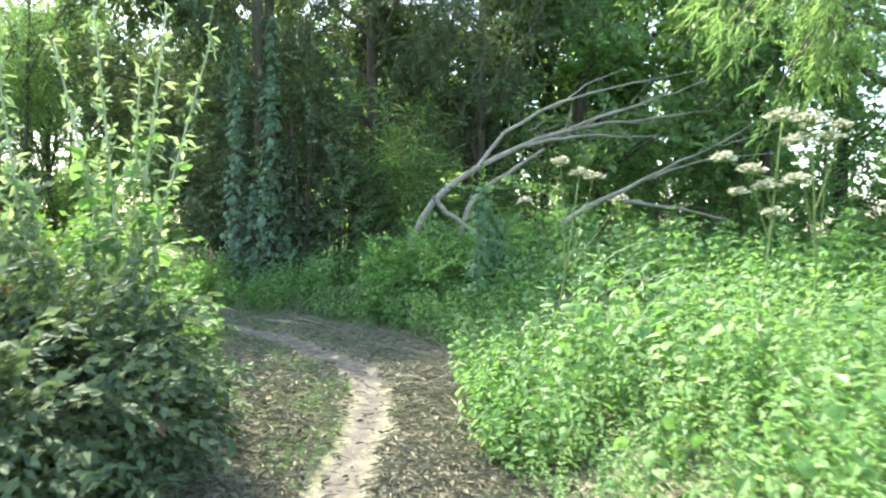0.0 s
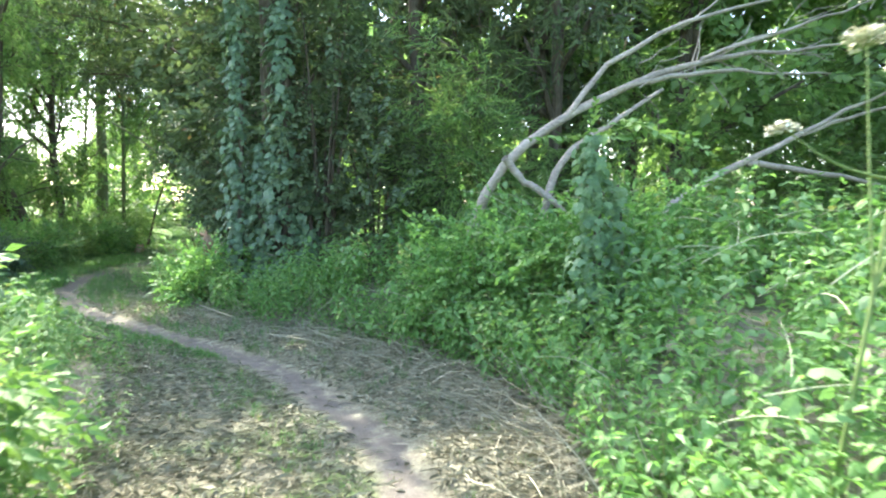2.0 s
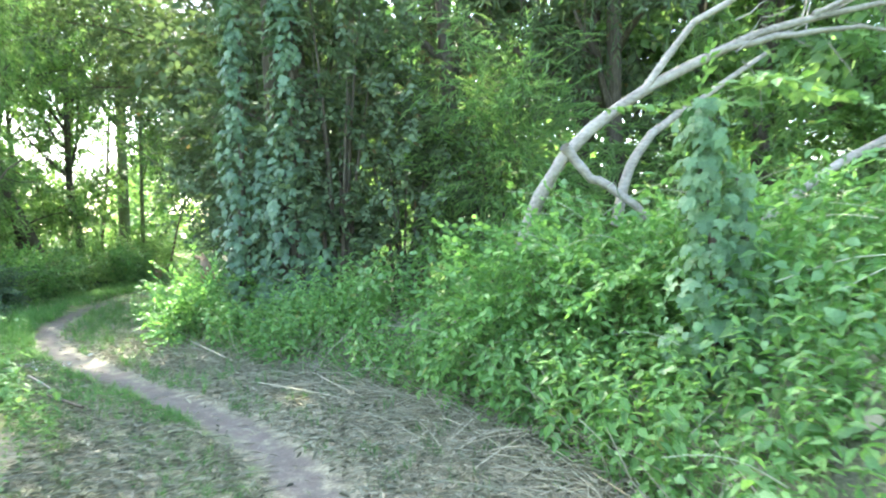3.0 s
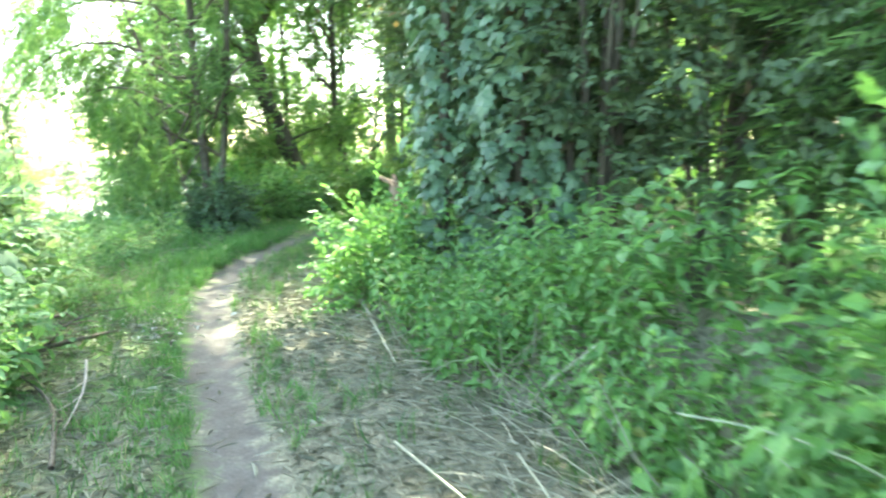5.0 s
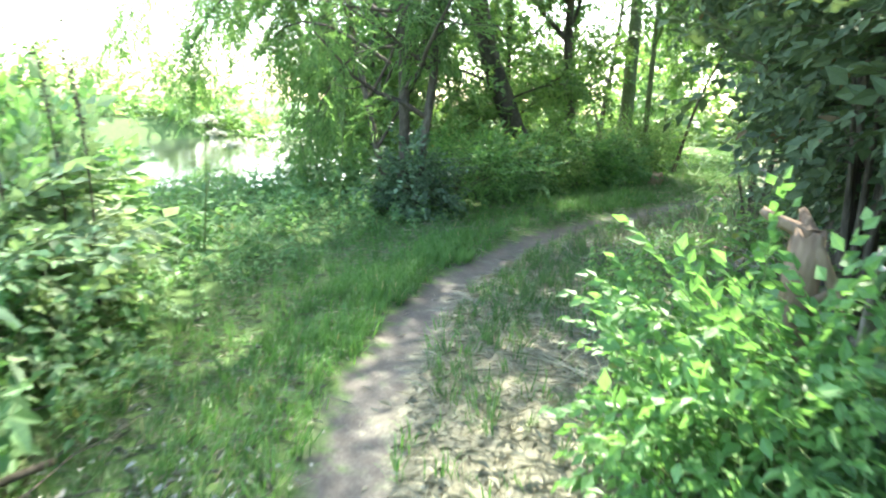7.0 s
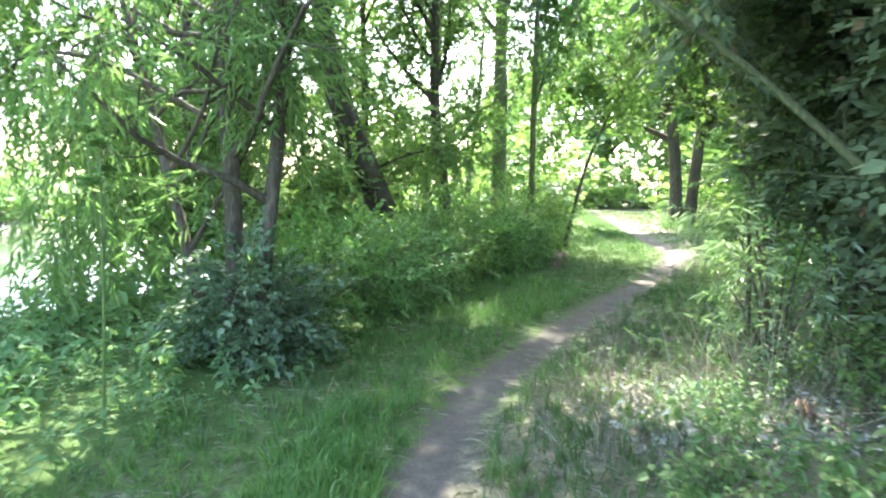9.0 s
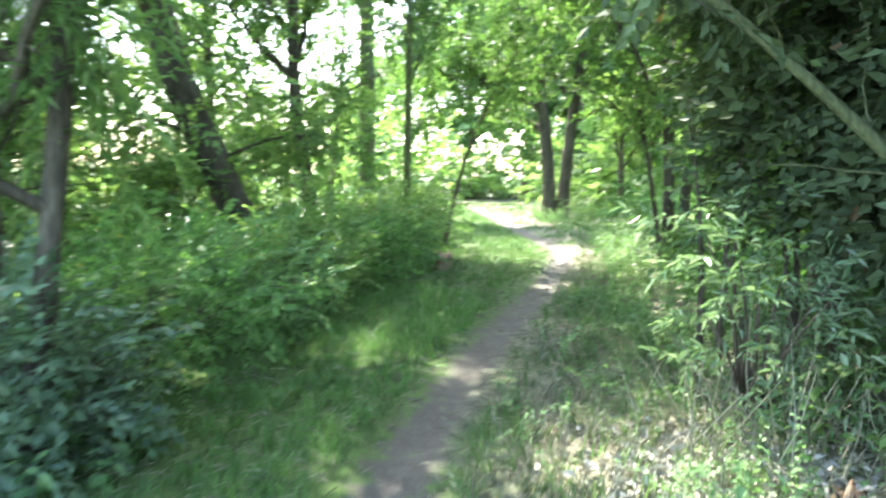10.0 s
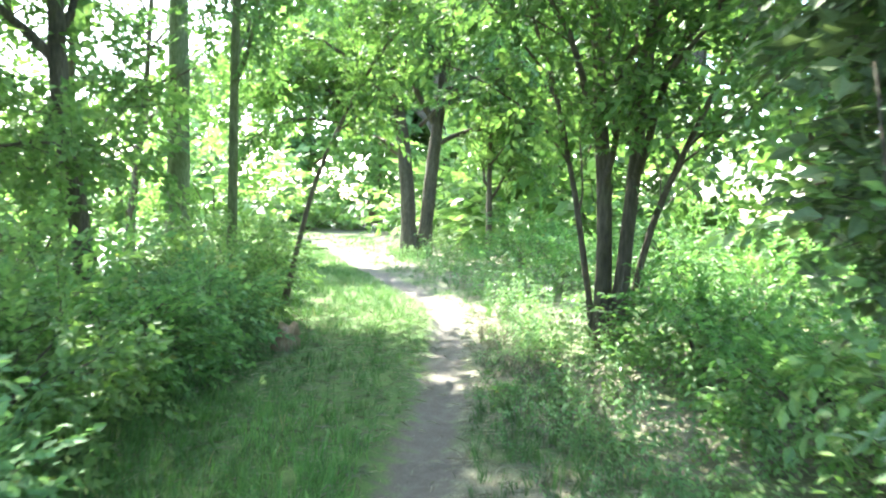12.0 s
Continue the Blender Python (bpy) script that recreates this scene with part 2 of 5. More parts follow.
LEFT_X = [-0.6, -1.3, -1.3, -1.75, -2.1, -2.4, -2.9, -3.4, -4.3, -5.5, -6.4, -7.3, -8.2, -8.7, -9.0, -9.45, -10.0, -10.4, -10.58, -10.75, -11.4, -12.7, -13.4, -17, -43]


def way_x(y): return np.interp(y, WAY_Y, WAY_X)
def right_x(y): return np.interp(y, RIGHT_Y, RIGHT_X)
def left_x(y): return np.interp(y, LEFT_Y, LEFT_X)


def slant(y):
    """How far a step across in x counts as distance from the slanting way."""
    d = (way_x(y + 0.5) - way_x(y - 0.5))
    return 1 / np.sqrt(1 + d * d)


def smooth(a, b, x):
    t = np.clip((x - a) / (b - a), 0, 1)
    return t * t * (3 - 2 * t)


def lumps(x, y):
    """A few slow and quick waves: the unevenness of the soil."""
    return (0.5 * np.sin(1.3 * x + 0.7 * y + 1.1) + 0.35 * np.sin(-2.1 * x + 1.9 * y) + 0.25 * np.sin(4.3 * x + 3.1 * y + 2.0) + 0.18 * np.sin(7.9 * x - 6.7 * y + 0.4))


def ground_z(x, y):
    x, y = np.asarray(x, float), np.asarray(y, float)
    k = slant(y)
    s = np.abs(x - way_x(y)) * k
    z = 0.018 * lumps(x, y) * smooth(0.1, 1.0, s) - 0.035 * (1 - smooth(0.08, 0.32, s))
    r = (x - right_x(y)) * k
    z = z + smooth(0.0, 1.15, r) * ((0.18 + 0.32 * smooth(5.5, 8.5, y)) * (1 - smooth(10.4, 12.6, y)) + 0.08) + 0.05 * lumps(0.6 * x, 0.6 * y) * smooth(0.5, 4, r)
    l = (left_x(y) - x) * k
    z = z + 0.06 * smooth(0.0, 0.8, l)
    pond = smooth(6.0, 10.5, y) * (1 - smooth(46, 60, y)) * smooth(3.2, 5.6, l) * (1 - smooth(24, 30, l))
    return z - 1.9 * pond + 0.022 * np.clip(y - 20, 0, 13) * (1 - pond)


# ---- mesh helpers: a chunk is (corners, triangles, material slot of each) ----
def chunk(v, t, m=0):
    v, t = np.asarray(v, float).reshape(-1, 3), np.asarray(t, int).reshape(-1, 3)
    return v, t, (np.full(len(t), m) if np.isscalar(m) else np.asarray(m))


def join(parts):
    vs, ts, ms, k = [], [], [], 0
    for v, t, m in parts:
        vs.append(v), ts.append(t + k), ms.append(m)
        k += len(v)
    return np.concatenate(vs), np.concatenate(ts), np.concatenate(ms)


def moved(c, mats):
    """The chunk at every one of the (n, 4, 4) poses."""
    v, t, m = c
    n = len(mats)
    out = np.einsum("nij,vj->nvi", mats[:, :3, :3], v) + mats[:, None, :3, 3]
    return out.reshape(-1, 3), (t[None] + np.arange(n)[:, None, None] * len(v)).reshape(-1, 3), np.tile(m, n)


def spread(chunks, mats):
    """The poses dealt out among several chunks."""
    return join([moved(c, mats[k::len(chunks)]) for k, c in enumerate(chunks) if len(mats[k::len(chunks)])])


def unit(a):
    return a / np.maximum(np.linalg.norm(a, axis=-1, keepdims=True), 1e-9)


def poses(at, along, face, size):
    """Poses with y along, z near face, at places, of sizes (n,) or (n, 3)."""
    y = unit(np.asarray(along, float))
    x = unit(np.cross(y, np.asarray(face, float) + 1e-4))
    z = np.cross(x, y)
    size = np.asarray(size, float)
    if size.ndim < 2:
        size = np.repeat(np.broadcast_to(size, (len(y),))[:, None], 3, 1)
    m = np.zeros((len(y), 4, 4))
    m[:, :3, 0], m[:, :3, 1], m[:, :3, 2] = x * size[:, :1], y * size[:, 1:2], z * size[:, 2:]
    m[:, :3, 3], m[:, 3, 3] = at, 1
    return m


def stand(xs, ys, zs, size, lean=0.12):
    """Upright poses with a random turn and a slight lean; z is up."""
    n = len(xs)
    a = rng.uniform(0, 2 * np.pi, n)
    up = unit(np.stack([rng.normal(0, lean, n), rng.normal(0, lean, n), np.ones(n)], 1))
    fw = np.stack([np.cos(a), np.sin(a), np.zeros(n)], 1)
    x = unit(np.cross(fw, up))
    y = np.cross(up, x)
    m = np.zeros((n, 4, 4))
    s = np.broadcast_to(np.asarray(size, float), (n,))[:, None]
    m[:, :3, 0], m[:, :3, 1], m[:, :3, 2] = x * s, y * s, up * s
    m[:, :3, 3], m[:, 3, 3] = np.stack([xs, ys, zs], 1), 1
    return m


def to_mesh(name, c, mats, smooth_shade=False):
    v, t, m = c
    me = bpy.data.meshes.new(name)
    me.vertices.add(len(v)), me.loops.add(3 * len(t)), me.polygons.add(len(t))
    me.vertices.foreach_set("co", v.astype(np.float32).ravel())
    me.loops.foreach_set("vertex_index", t.astype(np.int32).ravel())
    me.polygons.foreach_set("loop_start", np.arange(0, 3 * len(t), 3, dtype=np.int32))
    for k in mats:
        me.materials.append(k)
    me.polygons.foreach_set("material_index", m.astype(np.int32))
    me.polygons.foreach_set("use_smooth", np.full(len(t), smooth_shade))
    me.update(calc_edges=True)
    return me


def part(name, c, mats, parent, label="", smooth_shade=False):
    ob = new(name, to_mesh(name, c, mats if isinstance(mats, list) else [mats], smooth_shade))
    ob.parent = parent
    return tagged(ob, label) if label else ob


def thing(name, at, label, category, group="", kind=""):
    ob = new(name)
    ob.location = at
    ob.empty_display_size = 0.2
    return tagged(ob, label, category, group, kind)


def stuff(name, c, mats, label, category):
    return tagged(new(name, to_mesh(name, c, mats)), label, category, kind="stuff")


def bend(points, n=10):
    """A smooth line of n places through a few given ones."""
    p = np.asarray(points, float)
    d = np.r_[0, np.cumsum(np.linalg.norm(np.diff(p, axis=0), axis=1))]
    u = np.linspace(0, d[-1], n)
    q = np.stack([np.interp(u, d, p[:, k]) for k in range(3)], 1)
    for _ in range(2):
        q[1:-1] = 0.25 * q[:-2] + 0.5 * q[1:-1] + 0.25 * q[2:]
    return q


def tube(line, r0, r1=None, sides=6, rough=0.0, slot=0, cap=True):
    """A tapered round bar along a line."""
    p = np.asarray(line, float)
    n = len(p)
    r = np.linspace(r0, r0 if r1 is None else r1, n) if np.isscalar(r0) else np.asarray(r0, float)
    t = unit(np.gradient(p, axis=0))
    ref = np.where(np.abs(t[:, 2:3]) > 0.9, [[1.0, 0, 0]], [[0, 0, 1.0]])
    ref = np.broadcast_to(ref[0], t.shape)
    a = unit(np.cross(t, ref))
    b = np.cross(t, a)
    th = np.linspace(0, 2 * np.pi, sides, endpoint=False)
    rr = r[:, None] * (1 + rough * rng.normal(0, 1, (n, sides)))
    v = p[:, None] + rr[..., None] * (np.cos(th)[None, :, None] * a[:, None] + np.sin(th)[None, :, None] * b[:, None])
    f = []
    for i in range(n - 1):
        for j in range(sides):
            q = (i * sides + j, i * sides + (j + 1) % sides, (i + 1) * sides + (j + 1) % sides, (i + 1) * sides + j)
            f += [(q[0], q[2], q[1]), (q[0], q[3], q[2])]
    v = v.reshape(-1, 3)
    if cap:
        v = np.concatenate([v, p[-1:]])
        f += [((n - 1) * sides + j, len(v) - 1, (n - 1) * sides + (j + 1) % sides) for j in range(sides)]
    return chunk(v, f, slot)


def wander(start, way, length, n=6, wobble=0.15, lift=0.0):
    """A crooked line from start; lift bends it up (or down)."""
    p, d = [np.asarray(start, float)], unit(np.asarray(way, float))
    for _ in range(n - 1):
        d = unit(d + rng.normal(0, wobble, 3) + np.array([0, 0, lift]))
        p.append(p[-1] + d * length / (n - 1))
    return np.array(p)


# ---- leaves and sprigs ----
def leaf(length, width, fold=0.12, droop=0.15, slot=0, wide_at=0.38):
    """A pointed leaf along y, folded at its rib; two or four triangles."""
    w, l = width / 2, length
    v = [(0, 0, 0), (w * 0.9, wide_at * l, fold * w), (w * 0.62, 0.68 * l, fold * w - droop * l * 0.45), (0, l, -droop * l),
         (-w * 0.62, 0.68 * l, fold * w - droop * l * 0.45), (-w * 0.9, wide_at * l, fold * w)]
    return chunk(v, [(0, 1, 2), (0, 2, 3), (0, 3, 4), (0, 4, 5)], slot)


def blade(length, width, droop=0.15, slot=0):
    """A slender leaf of two triangles."""
    return chunk([(0, 0, 0), (width / 2, 0.42 * length, 0.02 * length), (0, length, -droop * length), (-width / 2, 0.42 * length, 0.02 * length)], [(0, 1, 2), (0, 2, 3)], slot)


def heart(length, width, slot=0):
    """A broad leaf with two lobes at its stalk and a sagging rim."""
    w, l = width / 2, length
    v = [(0, 0, 0.0), (w * 0.55, -0.16 * l, -0.05 * l), (w, 0.16 * l, -0.07 * l), (w * 0.78, 0.58 * l, -0.09 * l), (0, l, -0.2 * l),
         (-w * 0.78, 0.58 * l, -0.09 * l), (-w, 0.16 * l, -0.07 * l), (-w * 0.55, -0.16 * l, -0.05 * l), (0, 0.4 * l, 0.0)]
    return chunk(v, [(0, 1, 2), (0, 2, 8), (8, 2, 3), (8, 3, 4), (8, 4, 5), (8, 5, 6), (8, 6, 0), (0, 6, 7)], slot)


def round_leaf(length, slot=0, rim=18):
    """A broad, round leaf with a wavy rim, notched at its stalk and sunk along the ribs."""
    th = np.linspace(-np.pi + 0.25, np.pi - 0.25, rim)
    v = [(0, 0, 0)]
    for q, dip in ((0.5, 0.03), (1.0, -0.10)):
        rad = 0.5 * length * q * (1 + (0.05 * np.sin(7 * th) if q == 1 else 0 * th))
        v += [(a * np.sin(t), 0.32 * length * q + a * np.cos(t), length * (dip + 0.035 * np.sin(6 * t) * q)) for a, t in zip(rad, th)]
    f = [(0, 1 + k + 1, 1 + k) for k in range(rim - 1)]
    for k in range(rim - 1):
        a, b, c, d = 1 + k, 2 + k, 1 + rim + k, 2 + rim + k
        f += [(a, b, d), (a, d, c)]
    return chunk(v, f, slot)


def sprig(one, n, length, spread_deg=55, size=(0.7, 1.15), droop=0.3, twig=0.003):
    """A twig along y with leaves on both sides; slot 0 leaf, slot 1 wood."""
    u = np.linspace(0.12, 1.0, n)
    at = np.stack([rng.normal(0, 0.015, n), u * length, -droop * length * u ** 2], 1)
    side = np.where(np.arange(n) % 2, 1.0, -1.0)
    a = np.radians(spread_deg) * (1 - 0.55 * u) * rng.uniform(0.7, 1.25, n)
    way = np.stack([side * np.sin(a), np.cos(a), rng.normal(-0.25, 0.28, n)], 1)
    face = np.stack([rng.normal(0, 0.4, n), rng.normal(0, 0.35, n), np.ones(n)], 1)
    leaves = moved(one, poses(at, way, face, rng.uniform(*size, n)))
    stalk = chunk([(-twig, 0, 0), (twig, 0, 0), (0, length * 0.6, -droop * length * 0.36), (0, 0, -twig), (0, 0, twig), (0, length, -droop * length)], [(0, 1, 2), (3, 4, 5)], 1)
    return join([leaves, stalk])


SP_WILLOW = [sprig(blade(0.13, 0.022, 0.2), 15, 0.46, 50, droop=0.45) for _ in range(4)]
SP_WILLOW_FAR = [sprig(blade(0.17, 0.034, 0.2), 13, 0.6, 50, droop=0.5, twig=0.004) for _ in range(4)]
SP_TREE = [sprig(blade(0.10, 0.062, 0.15), 12, 0.42, 65, droop=0.2) for _ in range(4)]
SP_TREE_FAR = [sprig(blade(0.17, 0.11, 0.15), 11, 0.62, 65, droop=0.2, twig=0.005) for _ in range(4)]
SP_FINE = [sprig(blade(0.062, 0.036, 0.15), 15, 0.33, 65, droop=0.15, twig=0.0025) for _ in range(4)]
SP_NEAR_WILLOW = [sprig(leaf(0.145, 0.040, 0.3, 0.25), 9, 0.32, 80, size=(0.5, 1.2), droop=0.3) for _ in range(6)]
SP_FAR = [sprig(blade(0.36, 0.26, 0.15), 9, 1.1, 65, droop=0.15, twig=0.008) for _ in range(4)]


def nettle(height, pairs, size):
    """An upright stem with crossed pairs of toothed, hanging leaves; slot 0 leaf, slot 1 stem."""
    c = [tube(bend([(0, 0, 0), (rng.normal(0, 0.03), rng.normal(0, 0.03), height * 0.5), (rng.normal(0, 0.05), rng.normal(0, 0.05), height)], 4), 0.0045, 0.0015, 3, slot=1, cap=False)]
    u = np.linspace(0.18, 1.0, pairs)
    ln = size * np.interp(u, [0, 0.55, 0.85, 1], [0.75, 1.0, 0.75, 0.4])
    for k in range(pairs):
        a0 = k * np.pi / 2 + rng.normal(0, 0.25)
        for s in (0, np.pi):
            a, dip = a0 + s + rng.normal(0, 0.15), rng.normal(-0.25, 0.22)
            way = np.array([[np.cos(a), np.sin(a), dip + 0.5 * (u[k] > 0.9)]])
            c.append(moved(leaf(1, 0.58, 0.15, 0.22), poses(np.array([[0, 0, u[k] * height]]), way, np.array([[0, 0, 1.0]]) + rng.normal(0, 0.2, (1, 3)), [ln[k] * rng.uniform(0.8, 1.15)])))
    return join(c)


NETTLES = [nettle(1.0, 8, 0.15) for _ in range(7)]
FINES = [nettle(1.0, 13, 0.09) for _ in range(5)]
BROADS = [nettle(1.0, 5, 0.30) for _ in range(6)]
SOFTS = [nettle(1.0, 10, 0.105) for _ in range(6)]


def bramble(n=3):
    """Arching shoots with leaves in threes; slot 0 leaf, slot 1 stem."""
    c = []
    for _ in range(n):
        a = rng.uniform(0, 2 * np.pi)
        reach, top = rng.uniform(0.25, 0.6), rng.uniform(0.5, 1.0)
        line = bend([(0, 0, 0), (0.35 * reach * np.cos(a), 0.35 * reach * np.sin(a), top * 0.8), (reach * np.cos(a), reach * np.sin(a), top), (1.5 * reach * np.cos(a), 1.5 * reach * np.sin(a), top * 0.8)], 6)
        c.append(tube(line, 0.005, 0.002, 3, slot=1, cap=False))
        k = 9
        at = np.stack([np.interp(np.linspace(0.25, 1, k), np.linspace(0, 1, 6), line[:, j]) for j in range(3)], 1)
        for w in (-0.9, 0, 0.9):
            b = a + np.where(np.arange(k) % 2, 1.1, -1.1) + w + rng.normal(0, 0.2, k)
            way = np.stack([np.cos(b), np.sin(b), rng.normal(-0.1, 0.25, k)], 1)
            c.append(moved(leaf(1, 0.66, 0.1, 0.15), poses(at + 0.04 * way, way, rng.normal(0, 0.25, (k, 3)) + [0, 0, 1], rng.uniform(0.06, 0.11, k))))
    return join(c)


BRAMBLES = [bramble() for _ in range(5)]


def tuft(n, h, w):
    """A tuft of bending grass blades."""
    c = []
    for _ in range(n):
        a, l = rng.uniform(0, 2 * np.pi), h * rng.uniform(0.5, 1.15)
        o = rng.normal(0, 0.03, 2)
        k, d = np.array([np.cos(a), np.sin(a)]), rng.uniform(0.15, 0.75) * l
        s = np.array([-k[1], k[0]]) * w / 2
        z0, z1, z2 = 0, l * 0.6, l * (1 - 0.35 * d / l)
        v = [(*(o - s), z0), (*(o + s), z0), (*(o + k * d * 0.35 + s * 0.8), z1), (*(o + k * d * 0.35 - s * 0.8), z1), (*(o + k * d), z2)]
        c.append(chunk(v, [(0, 1, 2), (0, 2, 3), (3, 2, 4)]))
    return join(c)


TUFTS = [tuft(9, 0.16, 0.007) for _ in range(5)]
LONG_TUFTS = [tuft(9, 0.42, 0.011) for _ in range(4)]


def pick(n, box, keep):
    """Up to n random places in the box (x0, x1, y0, y1) where keep(x, y), a chance, allows one."""
    x, y = rng.uniform(box[0], box[1], n), rng.uniform(box[2], box[3], n)
    k = rng.uniform(0, 1, n) < keep(x, y)
    return x[k], y[k]


# ---- ground and water ----
def ground():
    gx = np.r_[-700, -350, -180, -100, -64, np.arange(-44, -17, 1.0), np.arange(-17, 4.0, 0.14), np.arange(4.0, 16, 0.8), 22, 40, 80, 180, 350, 700]
    gy = np.r_[-700, -350, -180, -90, -45, -20, np.arange(-10, 0, 0.6), np.arange(0, 30, 0.15), np.arange(30, 62, 0.7), 80, 120, 200, 360, 700]
    X, Y = np.meshgrid(gx, gy)
    v = np.stack([X, Y, ground_z(X, Y)], -1).reshape(-1, 3)
    nx, ny = len(gx), len(gy)
    i = (np.arange(ny - 1)[:, None] * nx + np.arange(nx - 1)[None]).ravel()
    t = np.concatenate([np.stack([i, i + 1, i + nx + 1], 1), np.stack([i, i + nx + 1, i + nx], 1)])
    me = to_mesh("ground", (v, t, np.zeros(len(t), int)), [M_GROUND], True)
    k = slant(v[:, 1])
    off = np.abs(v[:, 0] - way_x(v[:, 1])) * k * np.interp(v[:, 1], [4, 7, 9, 14, 18], [2.0, 1.55, 1.3, 1.2, 1.0])
    me.attributes.new("off_path", "FLOAT", "POINT").data.foreach_set("value", off.astype(np.float32))
    s = (v[:, 0] - way_x(v[:, 1])) * k
    turf = np.where(s < 0, 0.45 + 0.3 * smooth(9, 11, v[:, 1]), 0.2 + 0.25 * smooth(12, 15, v[:, 1]))
    turf = np.where(off > 6, 0.8, turf)
    me.attributes.new("turf", "FLOAT", "POINT").data.foreach_set("value", turf.astype(np.float32))
    tagged(new("ground", me), "trodden brown earth and mulch with short turf", "ground", kind="structure")
    w = chunk([(-60, 4, -0.85), (-9, 4, -0.85), (-12, 60, -0.85), (-60, 60, -0.85)], [(0, 1, 2), (0, 2, 3)])
    tagged(new("water", to_mesh("water", w, [M_WATER])), "still pond water mirroring a bright sky", "water", kind="structure")


ground()


# ---- trees and shrubs ----
def fork_out(line, r, n, length, wobble=0.2, lift=0.05, start=0.3, out=0.9, up=0.35):
    """Side branches of a limb: (line, radius) each."""
    got = []
    for k in range(n):
        u = start + (1 - start) * (k + rng.uniform(0, 1)) / n
        i = min(int(u * (len(line) - 1)), len(line) - 2)
        f = u * (len(line) - 1) - i
        at = line[i] * (1 - f) + line[i + 1] * f
        t = unit(line[i + 1] - line[i])
        side = unit(np.cross(t, rng.normal(0, 1, 3)))
        got.append((wander(at, t * 0.55 + side * out + [0, 0, up], length * rng.uniform(0.6, 1.15) * (1.1 - 0.4 * u), 6, wobble, lift), r * (1 - 0.6 * u) * rng.uniform(0.45, 0.7)))
    return got


def along_lines(lines, n, first=0.25, jitter=0.12):
    """n places on the outer stretches of lines, with the way the line runs there."""
    wts = np.array([np.linalg.norm(np.diff(l, axis=0), axis=1).sum() for l in lines])
    who = rng.choice(len(lines), n, p=wts / wts.sum())
    at, way = np.zeros((n, 3)), np.zeros((n, 3))
    u = rng.uniform(first, 1.0, n) ** 0.8
    for k, l in enumerate(lines):
        s = who == k
        if not s.any():
            continue
        g = u[s] * (len(l) - 1)
        i = np.minimum(g.astype(int), len(l) - 2)
        f = (g - i)[:, None]
        at[s], way[s] = l[i] * (1 - f) + l[i + 1] * f, unit(l[i + 1] - l[i])
    return at + rng.normal(0, jitter, (n, 3)), way


SUN_GAPS = [((-6.75, 16.0, 0.1), 0.65), ((-6.9, 16.65, 0.5), 0.6), ((-6.5, 16.7, 0.7), 0.4), ((-6.7, 16.3, 0.3), 0.35), ((-10.6, 16.6, 0.6), 0.5), ((-11.0, 18.2, 0.6), 0.5), ((-12.6, 17.6, 0.9), 0.7), ((-10.6, 14.6, 1.6), 0.7), ((-9.9, 14.2, 0.6), 0.5), ((-9.3, 13.4, 0.4), 0.45), ((-9.9, 17.6, 0.6), 0.35), ((-10.7, 19.2, 0.7), 0.45), ((-7.75, 15.8, 0.1), 0.35), ((-1.9, 3.9, 2.0), 0.6), ((-1.0, 9.2, 0.7), 0.5), ((-0.85, 4.6, 0.0), 0.5), ((-8.6, 11.9, 0.4), 0.45), ((-9.7, 12.5, 0.4), 0.6), ((-7.7, 10.9, 0.3), 0.6), ((-8.4, 12.9, 0.3), 0.3), ((-0.1, 8.3, 0.7), 0.5), ((-2.2, 10.0, 0.5), 0.5), ((-0.5, 3.8, 0.0), 0.9), ((0.4, 4.6, 0.5), 1.3), ((1.8, 5.0, 1.0), 1.6), ((-0.9, 5.6, 0.0), 0.8), ((-0.8, 12.1, 2.3), 0.6), ((-0.3, 6.9, 0.1), 0.6), ((-1.6, 7.0, 0.0), 0.5), ((-12.1, 29.2, 0.6), 1.1), ((-12.9, 31.5, 0.7), 1.2), ((-8.3, 17.3, 0.0), 0.3)]


def shaded(p):
    """False where the leaves leave a gap for a beam of sun."""
    ok = np.ones(len(p), bool)
    d = np.array(SUN_DIR)
    for foot, w in SUN_GAPS:
        q = p - np.array(foot)
        u = q @ d
        ok &= ~((u > 0.9) & (np.linalg.norm(q - u[:, None] * d, axis=1) < w))
    return ok


